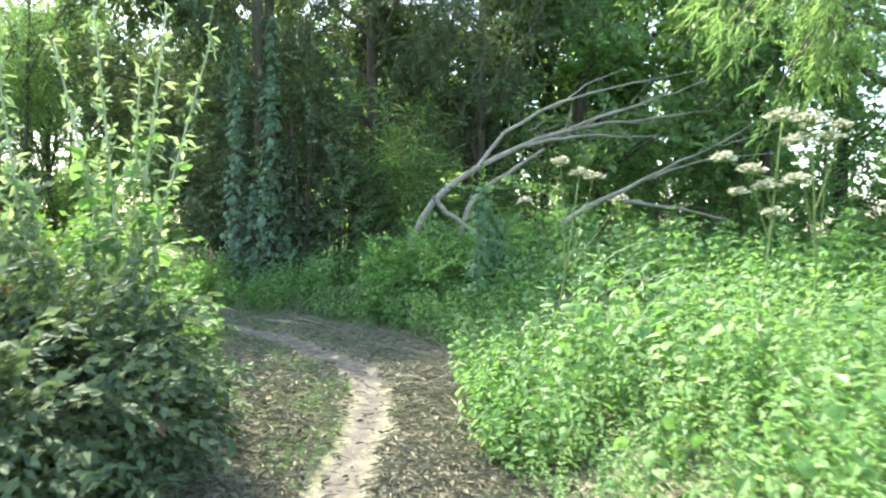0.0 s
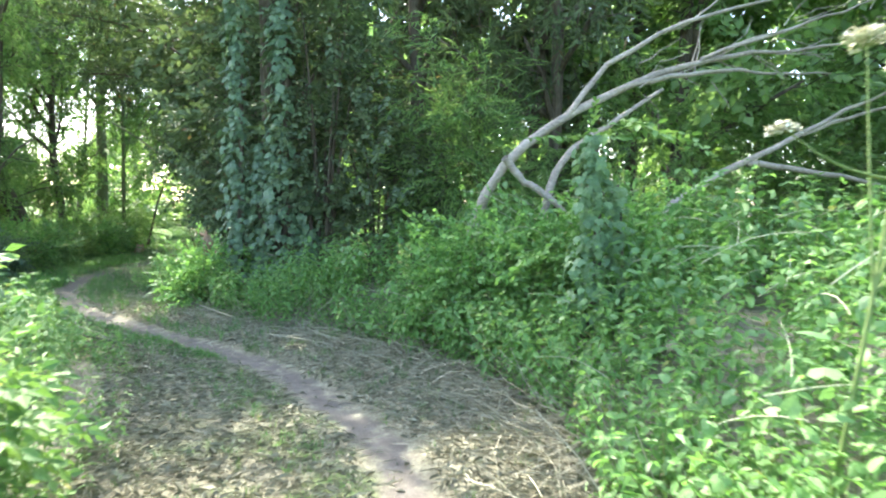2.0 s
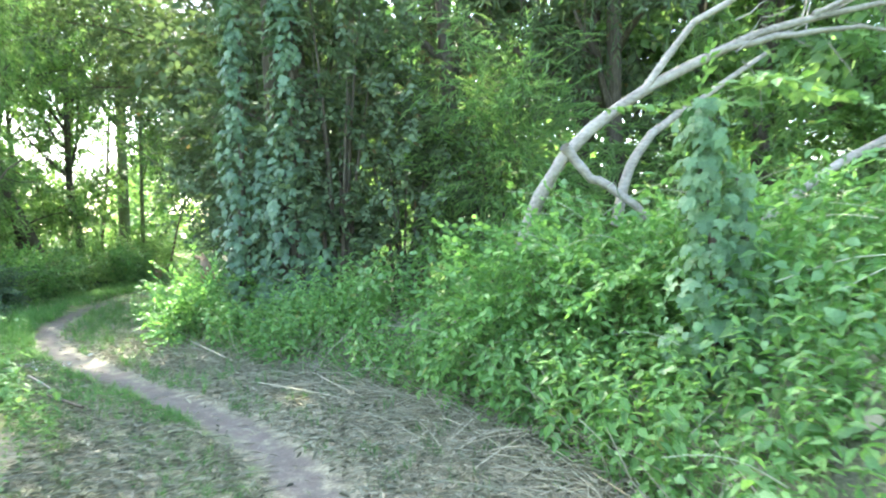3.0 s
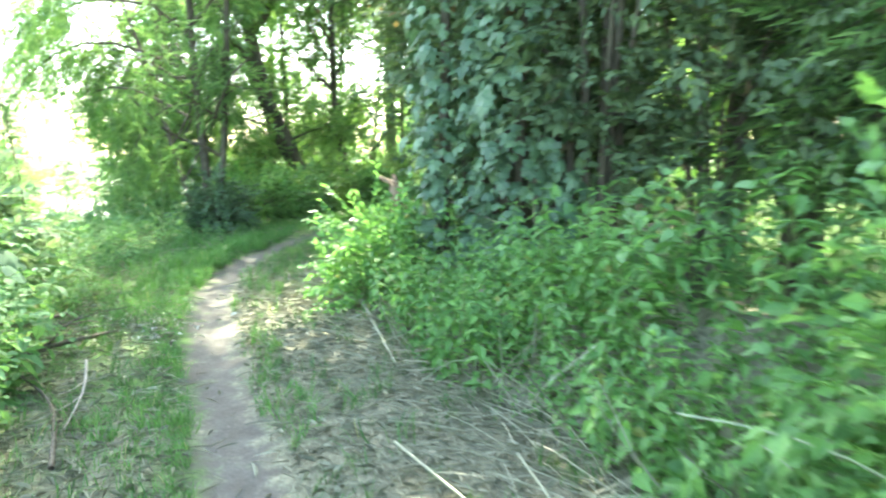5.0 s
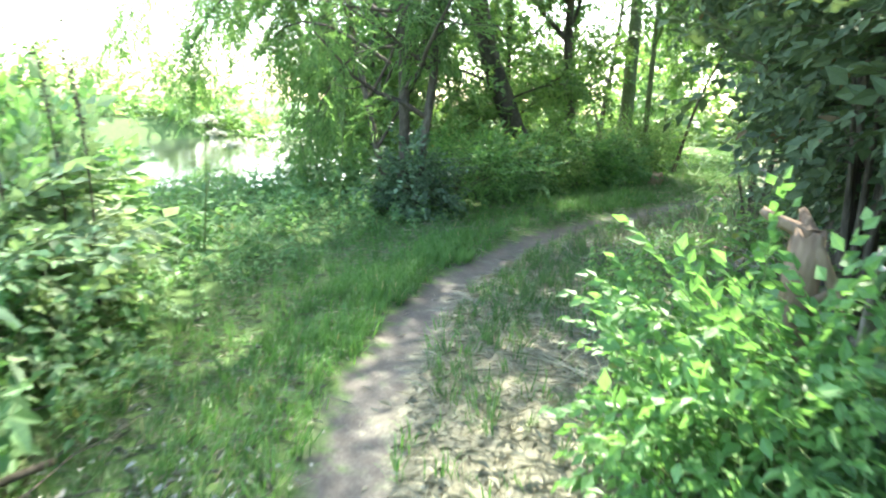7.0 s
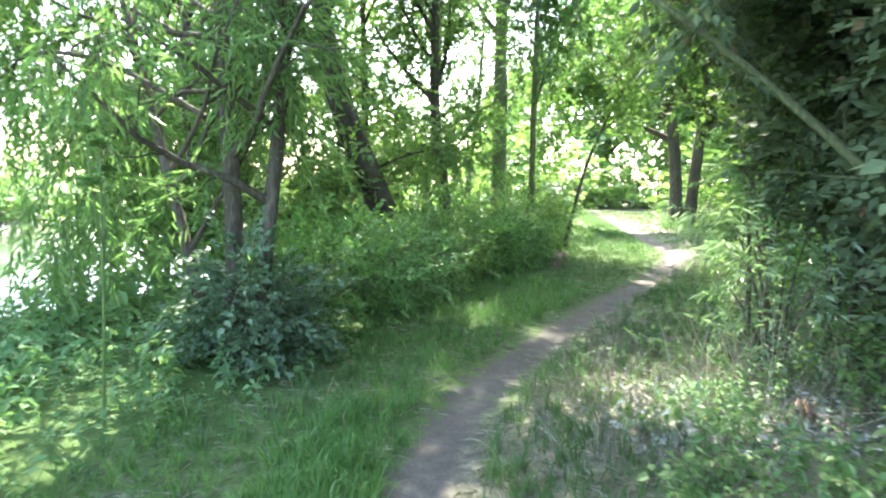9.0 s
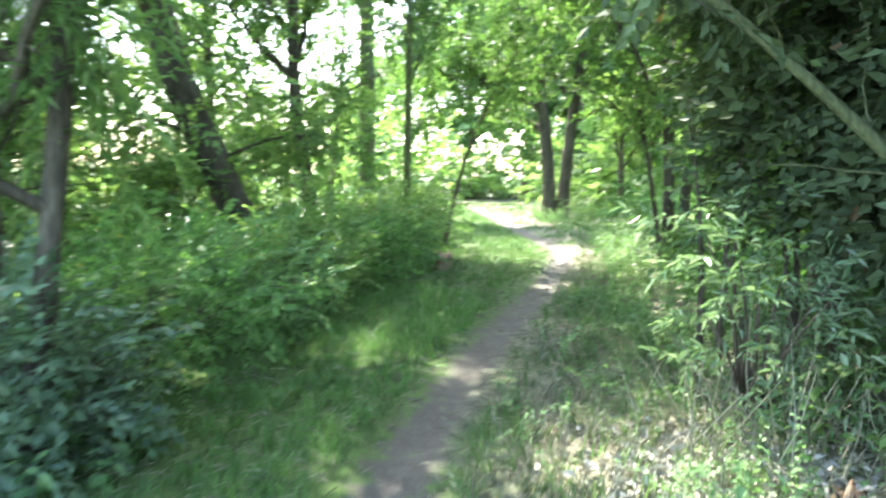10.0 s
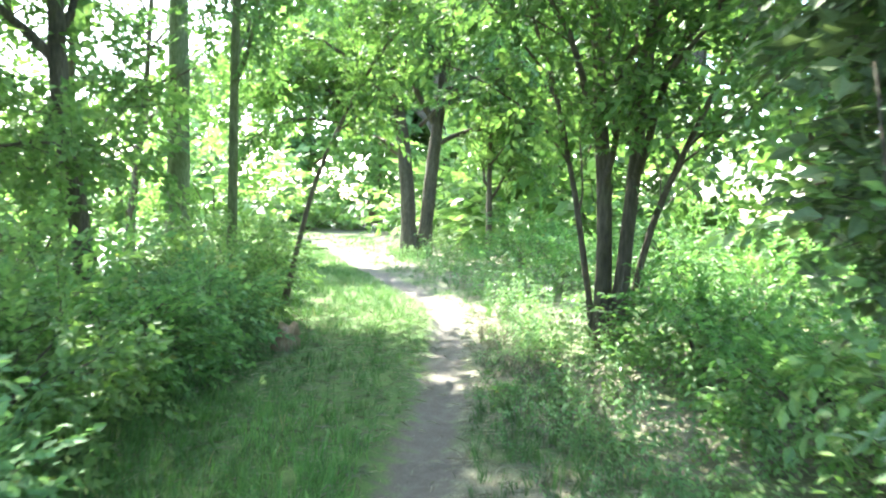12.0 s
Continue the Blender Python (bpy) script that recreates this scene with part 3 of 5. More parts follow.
def tree(name, trunks, label, category="tree", leaf_mat=None, bark=None, sprigs=None, n_sprigs=900, limbs=9, limb_len=2.2, twigs=5, limb_from=0.35,
         hang=-0.15, size=(0.8, 1.3), group="", sides=9, out=0.9, up=0.35, jitter=0.14, extra=(), trim=None):
    """trunks: (places, radius below, radius above) each. Limbs, twigs and a ragged crown grow from them. extra: given limbs (places, radius)."""
    base = np.array(trunks[0][0][0], float)
    root = thing(name, base, label, category, group)
    bark = bark or M_BARK
    twigs_all, limb_parts = [], []
    for pts, r0, r1 in trunks:
        line = bend(pts, 16)
        rad = np.linspace(r0, r1, 16)
        rad[0], rad[1] = r0 * 1.45, r0 * 1.15
        part("trunk", (lambda c: (c[0] - base, c[1], c[2]))(tube(line, rad, sides=sides, rough=0.05)), bark, root, smooth_shade=True)
        for lb, lr in fork_out(line, r0, limbs, limb_len, 0.16, 0.04, limb_from, out, up):
            limb_parts.append((lb, lr))
    for pts, r in extra:
        limb_parts.append((bend(pts, 8), r))
    for lb, lr in limb_parts:
        subs = fork_out(lb, lr, twigs, limb_len * 0.5, 0.22, 0.0)
        c = join([tube(lb, lr, lr * 0.3, 5)] + [tube(s, q * 0.6, q * 0.15, 4, cap=False) for s, q in subs])
        part("limb", (c[0] - base, c[1], c[2]), bark, root, smooth_shade=True)
        twigs_all += [lb] + [s for s, _ in subs]
    at, way = along_lines(twigs_all, n_sprigs, 0.2, jitter)
    keep = shaded(at) & (trim(at) if trim else True)
    at, way = at[keep], way[keep]
    way = way * 0.6 + rng.normal(0, 0.6, way.shape) + [0, 0, hang]
    face = rng.normal(0, 0.5, way.shape) + [0, 0, 1.0]
    c = spread(sprigs or SP_TREE, poses(at - base, way, face, rng.uniform(*size, len(at))))
    part("crown", c, [leaf_mat or M_TREE, bark], root)
    return root


def shrub(name, at, radii, label, leaf_mat, sprigs, n, stems=7, hang=-0.1, size=(0.8, 1.25), category="bush", shell=0.45, bark=None, group="", low=0.0, open_to_sun=True):
    """Stems from one foot, spreading to an uneven, open outline of sprigs."""
    x, y = at
    z = float(ground_z(x, y)) - 0.03
    root = thing(name, (x, y, z), label, category, group)
    rx, ry, h = radii
    lines = []
    for k in range(stems):
        a = 2 * np.pi * (k + rng.uniform(0, 0.8)) / stems
        e = rng.uniform(0.35, 0.95)
        tip = (rx * e * np.cos(a), ry * e * np.sin(a), h * rng.uniform(0.62, 1.0) * (1 - 0.25 * e))
        l = bend([(0.06 * np.cos(a), 0.06 * np.sin(a), 0), (tip[0] * 0.35, tip[1] * 0.35, tip[2] * 0.55), tip], 7)
        part("stem", tube(l, 0.012 + 0.012 * h / 2, 0.004, 5), bark or M_BARK, root, smooth_shade=True)
        lines.append(l)
    d = unit(rng.normal(0, 1, (n, 3)))
    d[:, 2] = np.abs(d[:, 2]) * 1.0 - low
    wob = 1 + 0.26 * np.sin(3.1 * d[:, 0] + 5 * d[:, 2] + x) + 0.2 * np.sin(6.3 * d[:, 1] + 4.1 * d[:, 0] + y) + 0.12 * np.sin(13 * d[:, 2] + 9 * d[:, 0])
    rad = wob * (1 - shell * rng.uniform(0, 1, n) ** 1.6)
    p = d * rad[:, None] * [rx, ry, h * 0.8] + [0, 0, h * 0.2]
    p[:, 2] = np.maximum(p[:, 2], 0.05)
    keep = shaded(p + np.array([x, y, z])) if open_to_sun else np.ones(n, bool)
    p, d, n = p[keep], d[keep], int(keep.sum())
    way = d * [1, 1, 0.6] + rng.normal(0, 0.45, (n, 3)) + [0, 0, hang]
    c = spread(sprigs, poses(p, way, rng.normal(0, 0.5, (n, 3)) + [0, 0, 1], rng.uniform(*size, n)))
    part("foliage", c, [leaf_mat, bark or M_BARK], root)
    return root


def gz(x, y):
    return float(ground_z(x, y)) - 0.05


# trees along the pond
# This tree and the forked one wear the leaf colour brightened for sun.
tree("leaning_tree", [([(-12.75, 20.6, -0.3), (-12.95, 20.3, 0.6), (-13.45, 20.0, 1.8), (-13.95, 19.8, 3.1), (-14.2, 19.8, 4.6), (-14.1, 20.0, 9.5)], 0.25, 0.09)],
     "leaning mature tree with grey-brown bark beside the pond", leaf_mat=M_SUNLIT, trim=lambda p: ~((p[:, 2] < 3.8) & (p[:, 0] > -14.6) & (p[:, 0] < -12.3) & (p[:, 1] < 20.4)), n_sprigs=4000, limbs=15, limb_len=2.9, limb_from=0.38, sprigs=SP_TREE,
     # The higher of these limbs are added above the view to shade the turf.
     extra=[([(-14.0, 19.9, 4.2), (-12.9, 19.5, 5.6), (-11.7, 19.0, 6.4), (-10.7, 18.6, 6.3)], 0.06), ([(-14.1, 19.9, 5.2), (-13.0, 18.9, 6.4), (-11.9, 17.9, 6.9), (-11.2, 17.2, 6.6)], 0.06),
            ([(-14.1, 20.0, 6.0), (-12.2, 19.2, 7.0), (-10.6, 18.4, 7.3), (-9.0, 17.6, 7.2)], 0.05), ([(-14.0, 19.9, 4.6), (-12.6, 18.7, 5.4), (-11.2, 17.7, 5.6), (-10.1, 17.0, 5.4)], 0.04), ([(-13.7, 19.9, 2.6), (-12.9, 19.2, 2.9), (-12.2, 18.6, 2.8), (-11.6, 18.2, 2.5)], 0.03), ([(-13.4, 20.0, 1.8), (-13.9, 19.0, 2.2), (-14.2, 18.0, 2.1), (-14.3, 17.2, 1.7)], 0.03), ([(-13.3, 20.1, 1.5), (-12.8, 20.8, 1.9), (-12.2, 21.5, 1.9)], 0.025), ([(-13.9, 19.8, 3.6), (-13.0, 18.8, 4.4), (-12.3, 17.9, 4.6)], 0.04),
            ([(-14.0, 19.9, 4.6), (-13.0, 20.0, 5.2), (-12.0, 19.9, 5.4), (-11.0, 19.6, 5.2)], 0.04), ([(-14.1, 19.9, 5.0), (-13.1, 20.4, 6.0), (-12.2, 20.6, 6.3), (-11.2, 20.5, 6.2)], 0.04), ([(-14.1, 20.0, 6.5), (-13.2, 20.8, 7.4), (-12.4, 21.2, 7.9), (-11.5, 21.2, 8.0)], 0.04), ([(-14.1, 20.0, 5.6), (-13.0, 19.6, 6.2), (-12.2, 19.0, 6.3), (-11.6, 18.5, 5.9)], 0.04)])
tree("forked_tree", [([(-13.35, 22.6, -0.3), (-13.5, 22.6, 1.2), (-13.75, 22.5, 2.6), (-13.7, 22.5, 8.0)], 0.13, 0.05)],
     "slender forked tree with dark bark by the pond", leaf_mat=M_SUNLIT, n_sprigs=1300, limbs=13, limb_len=2.3, limb_from=0.35)
# These two crowns are enlarged, mostly out of view, to shade the ground.
tree("tall_tree", [([(-14.3, 26.0, -0.3), (-14.3, 26.0, 4), (-14.35, 26, 11)], 0.21, 0.10)],
     "tall straight tree with pale mossy trunk", bark=M_MOSSY, n_sprigs=1000, limbs=13, limb_len=3.0, limb_from=0.4)
tree("thin_tree", [([(-11.9, 23.2, -0.1), (-11.9, 23.2, 2.5), (-11.85, 23.2, 8.5)], 0.065, 0.03)],
     "thin straight young tree rising from the bushes", bark=M_MOSSY, n_sprigs=1500, limbs=17, limb_len=2.2, limb_from=0.33)
tree("slanting_sapling", [([(-11.5, 23.8, -0.1), (-11.1, 23.9, 1.8), (-10.3, 23.9, 3.4), (-9.0, 23.9, 4.6)], 0.04, 0.012)],
     "thin sapling slanting over the way", n_sprigs=260, limbs=6, limb_len=1.0, limb_from=0.4)
tree("pondside_willow", [([(-9.95, 14.9, -0.1), (-10.1, 15.0, 1.2), (-10.35, 15.1, 2.2), (-10.8, 15.3, 7.6)], 0.075, 0.03),
                         ([(-9.85, 14.95, -0.1), (-9.85, 15.2, 1.5), (-9.9, 15.4, 3.0), (-9.9, 15.6, 8.2)], 0.06, 0.025),
                         ([(-10.05, 14.8, -0.1), (-10.7, 14.8, 1.5), (-11.4, 14.8, 3.2), (-12.2, 14.7, 4.8)], 0.05, 0.02)],
     "many-stemmed willow hanging over the pond", leaf_mat=M_WILLOW, sprigs=SP_WILLOW, n_sprigs=4600, limbs=13, limb_len=1.6, limb_from=0.15, hang=-0.7, up=0.1, trim=lambda p: (((p[:, 2] > 4.0) & (p[:, 1] < 16.4)) | ((p[:, 0] < -9.7) & (p[:, 1] < 15.7))) & ((p[:, 2] < 5.0) | (rng.uniform(0, 1, len(p)) < 0.45)),
     extra=[([(-10.6, 15.0, 2.6), (-11.6, 14.3, 3.2), (-12.6, 13.7, 2.7), (-13.2, 13.4, 1.6)], 0.03), ([(-10.8, 15.2, 2.4), (-11.8, 15.0, 3.0), (-12.7, 14.9, 2.6), (-13.1, 14.9, 1.9)], 0.025),
            ([(-10.3, 14.9, 1.8), (-11.0, 14.4, 2.3), (-11.6, 14.1, 2.3), (-12.0, 14.0, 1.8)], 0.025), ([(-10.5, 15.0, 2.8), (-11.2, 15.4, 3.3), (-12.1, 15.6, 2.6), (-12.5, 15.6, 1.4)], 0.025),
            # Three unseen limbs reaching over the way, added to cast shade on it.
            ([(-9.9, 15.3, 4.6), (-9.2, 15.0, 5.6), (-8.4, 14.5, 6.3), (-7.6, 14.0, 6.4)], 0.035), ([(-9.9, 15.5, 5.6), (-9.4, 14.8, 6.6), (-8.9, 13.9, 7.0), (-8.5, 13.1, 6.7)], 0.03), ([(-10.3, 15.1, 5.0), (-9.9, 14.2, 6.0), (-9.6, 13.2, 6.3)], 0.03),
            ([(-10.8, 14.9, 4.2), (-12.0, 13.9, 4.4), (-13.2, 13.1, 3.4), (-13.8, 12.8, 1.8)], 0.03), ([(-11.0, 15.0, 3.6), (-12.4, 14.3, 3.9), (-13.6, 13.9, 3.0), (-14.2, 13.7, 1.5)], 0.03), ([(-10.9, 15.1, 4.6), (-12.4, 14.9, 5.0), (-13.8, 14.7, 4.2), (-14.5, 14.6, 2.6)], 0.03),
            ([(-10.4, 14.9, 3.2), (-10.9, 14.2, 3.9), (-11.5, 13.6, 3.7), (-12.0, 13.2, 2.9)], 0.025), ([(-10.2, 15.0, 2.0), (-10.7, 14.6, 2.0), (-11.1, 14.4, 1.3), (-11.3, 14.3, 0.7)], 0.02)])
# Sunlight on these crowns is partly in the brightened leaf colour.
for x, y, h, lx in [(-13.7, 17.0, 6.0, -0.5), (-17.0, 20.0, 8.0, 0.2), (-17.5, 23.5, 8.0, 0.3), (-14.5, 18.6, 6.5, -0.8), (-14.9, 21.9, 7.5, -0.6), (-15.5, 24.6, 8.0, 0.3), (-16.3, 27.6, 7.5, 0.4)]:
    tree("pond_edge_tree", [([(x, y, gz(x, y)), (x + 0.1 * lx, y, 1.2), (x + 0.5 * lx, y + 0.2, 3.2), (x + lx, y + 0.3, h)], 0.09, 0.03)], "young tree with sun-brightened leaves hanging over the pond", leaf_mat=M_SUNLIT,
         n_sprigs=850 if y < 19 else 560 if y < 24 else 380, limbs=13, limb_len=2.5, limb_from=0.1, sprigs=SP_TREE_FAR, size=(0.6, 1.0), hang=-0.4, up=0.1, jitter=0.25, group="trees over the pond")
tree("double_trunk_tree", [([(-11.15, 30.3, 0.12), (-11.25, 30.3, 1.9), (-11.45, 30.3, 3.2), (-11.9, 30.2, 6.6)], 0.19, 0.08),
                           ([(-10.85, 30.35, 0.12), (-10.75, 30.4, 1.9), (-10.6, 30.4, 3.4), (-10.3, 30.5, 6.8)], 0.17, 0.08)],
     "double-trunked tree arching a dense crown over the way", n_sprigs=2700, limbs=10, limb_len=3.0, limb_from=0.33, sprigs=SP_TREE_FAR, size=(0.7, 1.0),
     extra=[([(-11.4, 30.3, 2.6), (-12.6, 29.8, 3.3), (-13.8, 29.4, 3.3), (-14.9, 29.2, 2.5)], 0.05), ([(-11.5, 30.2, 3.2), (-13.0, 30.4, 4.4), (-14.8, 30.6, 4.6), (-16.2, 30.8, 4.0)], 0.05), ([(-11.4, 30.3, 3.0), (-12.6, 30.0, 3.9), (-14.0, 29.8, 4.1), (-15.2, 29.8, 3.5)], 0.06), ([(-11.5, 30.2, 3.6), (-12.8, 29.2, 4.9), (-14.4, 28.6, 5.1)], 0.06), ([(-11.0, 30.3, 3.2), (-9.8, 29.6, 4.2), (-8.6, 29.2, 4.4)], 0.05)])
tree("many_stemmed_tree", [([(-7.5, 22.0, 0.0), (-7.55, 22.0, 1.6), (-7.7, 22.0, 3.1), (-7.95, 22.0, 6.0)], 0.082, 0.03),
                           ([(-7.4, 22.0, 0.0), (-7.3, 22.0, 1.7), (-7.2, 22.0, 3.3), (-6.95, 22.0, 6.2)], 0.078, 0.03),
                           ([(-7.35, 22.05, 0.0), (-7.1, 22.1, 1.4), (-6.55, 22.1, 2.7), (-5.85, 22.2, 4.7)], 0.04, 0.015),
                           ([(-7.55, 22.05, 0.0), (-7.8, 22.1, 1.5), (-8.1, 22.2, 2.8), (-8.8, 22.3, 4.5)], 0.035, 0.015)],
     "many-stemmed tree with bare lower limbs beside the way", n_sprigs=1500, limbs=12, limb_len=1.8, limb_from=0.24)
tree("small_tree", [([(-9.4, 31.0, 0.12), (-9.45, 31.0, 1.9), (-9.5, 31.0, 4.3)], 0.09, 0.03)],
     "small dark-barked tree at the edge of the way", n_sprigs=420, limbs=7, limb_len=1.5, limb_from=0.3, sprigs=SP_TREE_FAR, size=(0.6, 0.9))

# the dark wood beside the way; its shade is partly put into the leaf colour
# Crown and long limbs are unseen overhead, added to keep sun off the way.
tree("ivy_tree", [([(-3.5, 12.5, 0.1), (-3.5, 12.4, 2.5), (-3.6, 12.3, 5.5), (-3.8, 12.2, 9.5)], 0.17, 0.06)], "tall shaded tree clothed by a climber", leaf_mat=M_SHADED, sprigs=SP_TREE_FAR, n_sprigs=1900, limbs=6, limb_len=1.6, limb_from=0.58, size=(0.7, 1.0), jitter=0.35,
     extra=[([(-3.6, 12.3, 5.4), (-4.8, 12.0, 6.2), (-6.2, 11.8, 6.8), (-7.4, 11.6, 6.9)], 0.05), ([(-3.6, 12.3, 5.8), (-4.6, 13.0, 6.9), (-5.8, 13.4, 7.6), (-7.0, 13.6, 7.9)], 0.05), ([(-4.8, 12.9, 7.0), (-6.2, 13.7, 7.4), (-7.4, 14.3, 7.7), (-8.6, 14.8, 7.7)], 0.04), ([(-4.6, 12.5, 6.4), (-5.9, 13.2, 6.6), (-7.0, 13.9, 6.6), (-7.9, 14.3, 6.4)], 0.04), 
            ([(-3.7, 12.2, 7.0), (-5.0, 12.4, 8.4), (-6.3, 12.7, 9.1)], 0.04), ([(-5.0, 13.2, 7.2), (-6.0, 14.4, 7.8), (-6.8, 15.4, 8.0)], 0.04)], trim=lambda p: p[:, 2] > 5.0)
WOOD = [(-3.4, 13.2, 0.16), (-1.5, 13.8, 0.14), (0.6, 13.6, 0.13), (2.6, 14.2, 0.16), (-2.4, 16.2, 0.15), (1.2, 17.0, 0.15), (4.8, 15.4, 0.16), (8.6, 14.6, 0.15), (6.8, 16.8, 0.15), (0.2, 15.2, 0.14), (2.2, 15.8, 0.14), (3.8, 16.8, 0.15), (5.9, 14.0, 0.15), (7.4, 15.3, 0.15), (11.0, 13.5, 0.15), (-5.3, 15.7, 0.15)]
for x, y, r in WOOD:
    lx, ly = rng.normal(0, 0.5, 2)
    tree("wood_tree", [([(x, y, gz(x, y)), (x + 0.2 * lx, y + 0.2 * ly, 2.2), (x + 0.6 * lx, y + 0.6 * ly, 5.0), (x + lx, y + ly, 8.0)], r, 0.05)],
         "dark-barked tree in the shaded wood", leaf_mat=M_SHADED if x < 2 else M_WILLOW, sprigs=SP_WILLOW_FAR if y < 14 else SP_TREE_FAR, n_sprigs=560 if x > 0 else 660, limbs=11, limb_len=2.4, limb_from=0.25, hang=-0.35, group="trees of the wood")
tree("arching_tree", [([(-6.1, 18.7, 0.0), (-6.15, 18.6, 1.6), (-6.3, 18.5, 3.4), (-6.7, 18.3, 6.2)], 0.12, 0.05)], "tree arching a shade-darkened crown over the way", leaf_mat=M_SHADED, sprigs=SP_TREE, n_sprigs=3300, limbs=9, limb_len=1.3, limb_from=0.4, size=(0.8, 1.2), jitter=0.3,
     # Limbs across the way above 4 m are an added canopy that blocks sun.
     extra=[([(-6.5, 18.4, 3.8), (-8.0, 18.9, 4.5), (-9.4, 19.6, 4.8), (-10.6, 20.3, 4.7)], 0.05), ([(-6.6, 18.4, 4.8), (-8.2, 19.6, 5.5), (-9.6, 20.8, 5.8), (-10.8, 21.8, 5.8)], 0.05), ([(-6.5, 18.4, 4.2), (-7.6, 19.8, 5.0), (-8.4, 21.2, 5.3)], 0.04),
            ([(-6.3, 18.5, 3.0), (-6.9, 18.1, 3.3), (-7.4, 17.8, 3.2), (-7.8, 17.6, 2.8)], 0.03), ([(-6.3, 18.5, 3.4), (-7.3, 18.3, 4.1), (-8.4, 17.9, 4.4), (-9.6, 17.4, 4.3)], 0.05), ([(-6.5, 18.4, 4.4), (-7.6, 18.5, 5.2), (-8.8, 18.6, 5.6), (-10.0, 18.5, 5.5)], 0.05),
            ([(-6.4, 18.5, 4.0), (-7.0, 17.4, 4.8), (-8.0, 16.6, 5.2), (-9.2, 15.9, 5.2)], 0.04), ([(-6.6, 18.4, 5.0), (-7.8, 17.8, 5.9), (-9.2, 17.1, 6.2), (-10.4, 16.4, 6.1)], 0.04), ([(-6.2, 18.6, 2.2), (-6.6, 17.9, 2.7), (-6.9, 17.2, 2.9), (-7.1, 16.6, 2.8)], 0.03)],
     trim=lambda p: (p[:, 2] > 3.4) | ((p[:, 0] > -7.7) & (p[:, 2] > 1.2)))
tree("hanging_willow", [([(7.2, 9.9, 0.2), (6.9, 9.8, 2.5), (6.2, 9.5, 4.8), (5.2, 9.0, 6.5)], 0.2, 0.06)], "pale-leaved willow hanging long sprays in the sun", leaf_mat=M_WILLOW, sprigs=SP_WILLOW,
     n_sprigs=620, limbs=7, limb_len=2.2, limb_from=0.45, hang=-0.7, up=0.1,
     extra=[([(6.2, 9.5, 4.8), (5.0, 8.7, 5.0), (3.8, 8.2, 4.5), (3.1, 8.0, 3.7)], 0.04), ([(6.3, 9.5, 4.5), (5.3, 9.0, 4.6), (4.5, 8.6, 4.0), (4.1, 8.5, 3.2)], 0.035)])


# ---- undergrowth ----
def heights(x, y):
    """How tall the nettles stand: lower at the edge of the way."""
    r = (x - right_x(y)) * slant(y)
    return np.interp(r, [0, 0.3, 0.8, 2.0, 4], [0.34, 0.60, 0.92, 1.02, 1.04]) * (1 + 0.2 * lumps(1.4 * x, 1.4 * y) + 0.22 * lumps(3.3 * x + 1, 3.3 * y + 2)) * np.interp(y, [3.0, 4.5, 8, 9.2, 10.5, 12], [0.70, 0.78, 0.76, 1.02, 0.98, 0.85]) * np.where((y > 8.3) & (y < 12), np.interp(x, [-4.2, -3.2, -1.6, -1.0, -0.5, 0.4, 0.9], [0.85, 0.74, 0.68, 0.78, 1.14, 1.08, 0.98]), 1.0)


def nettle_zone(x, y):
    r = (x - right_x(y)) * slant(y)
    back = np.interp(x, [-8, -6, -4.4, -3.2, -2, -0.6, 1, 3, 8], [15.2, 14.0, 13.0, 11.9, 11.5, 10.6, 10.4, 11.2, 11.5])
    return (r > 0) * (y < back) * np.where(y < 3.6, 0.35, 1.0) * np.clip(1.15 - 0.12 * np.maximum(r - 2, 0), 0.35, 1) * np.clip(0.7 + 0.8 * lumps(2.7 * x + 1, 2.7 * y), 0.25, 1)


x, y = pick(8000, (-7, 6.5, 0.3, 14.5), nettle_zone)
xb, yb = pick(2600, (-7, -0.3, 8.4, 14.8), nettle_zone)
x, y = np.r_[x, xb], np.r_[y, yb]
stuff("nettle_bed", spread(NETTLES, stand(x, y, ground_z(x, y) - 0.02, heights(x, y) * rng.uniform(0.6, 1.2, len(x)), 0.16)), [M_NETTLE, M_STEM],
      "dense bed of green stinging nettles beside the way", "nettles")
y = np.r_[rng.uniform(3.8, 12.8, 750), rng.uniform(7.5, 11.5, 450)]
x = right_x(y) + np.abs(rng.normal(0.1, 0.5, 1200)) / slant(y)
stuff("nettle_fringe", spread(NETTLES, stand(x, y, ground_z(x, y) - 0.02, rng.uniform(0.25, 0.7, 1200), 0.3)), [M_NETTLE, M_STEM], "young nettles spilling over the edge of the bed", "nettles")
def canopy(n, box, low, high, size):
    """Broad leaves strung over the tops of the nettles."""
    x, y = pick(n, box, nettle_zone)
    z = ground_z(x, y) + heights(x, y) * rng.uniform(low, high, len(x))
    way = rng.normal(0, 0.6, (len(x), 3)) + [-0.35, -0.45, -0.25]
    face = rng.normal(0, 0.45, (len(x), 3)) + [-0.2, -0.3, 0.9]
    return moved(heart(1, 0.85), poses(np.stack([x, y, z], 1), way, face, rng.uniform(*size, len(x))))


stuff("bindweed", canopy(5200, (-6, 3.5, 5.5, 13), 0.35, 0.98, (0.045, 0.085)), [M_BROAD], "pale heart-leaved bindweed climbing over the nettles", "bindweed")
stuff("broad_weed_leaves", canopy(1500, (0.2, 4.0, 2.0, 5.8), 0.5, 0.92, (0.05, 0.09)), [M_BRIGHT], "larger bright leaves among the sunlit weeds", "weeds")
stuff("dead_nettle_leaves", canopy(900, (-6, 3.5, 4.5, 13), 0.05, 0.45, (0.04, 0.09)), [M_LITTER], "brown withered leaves low in the nettles", "withered leaves")
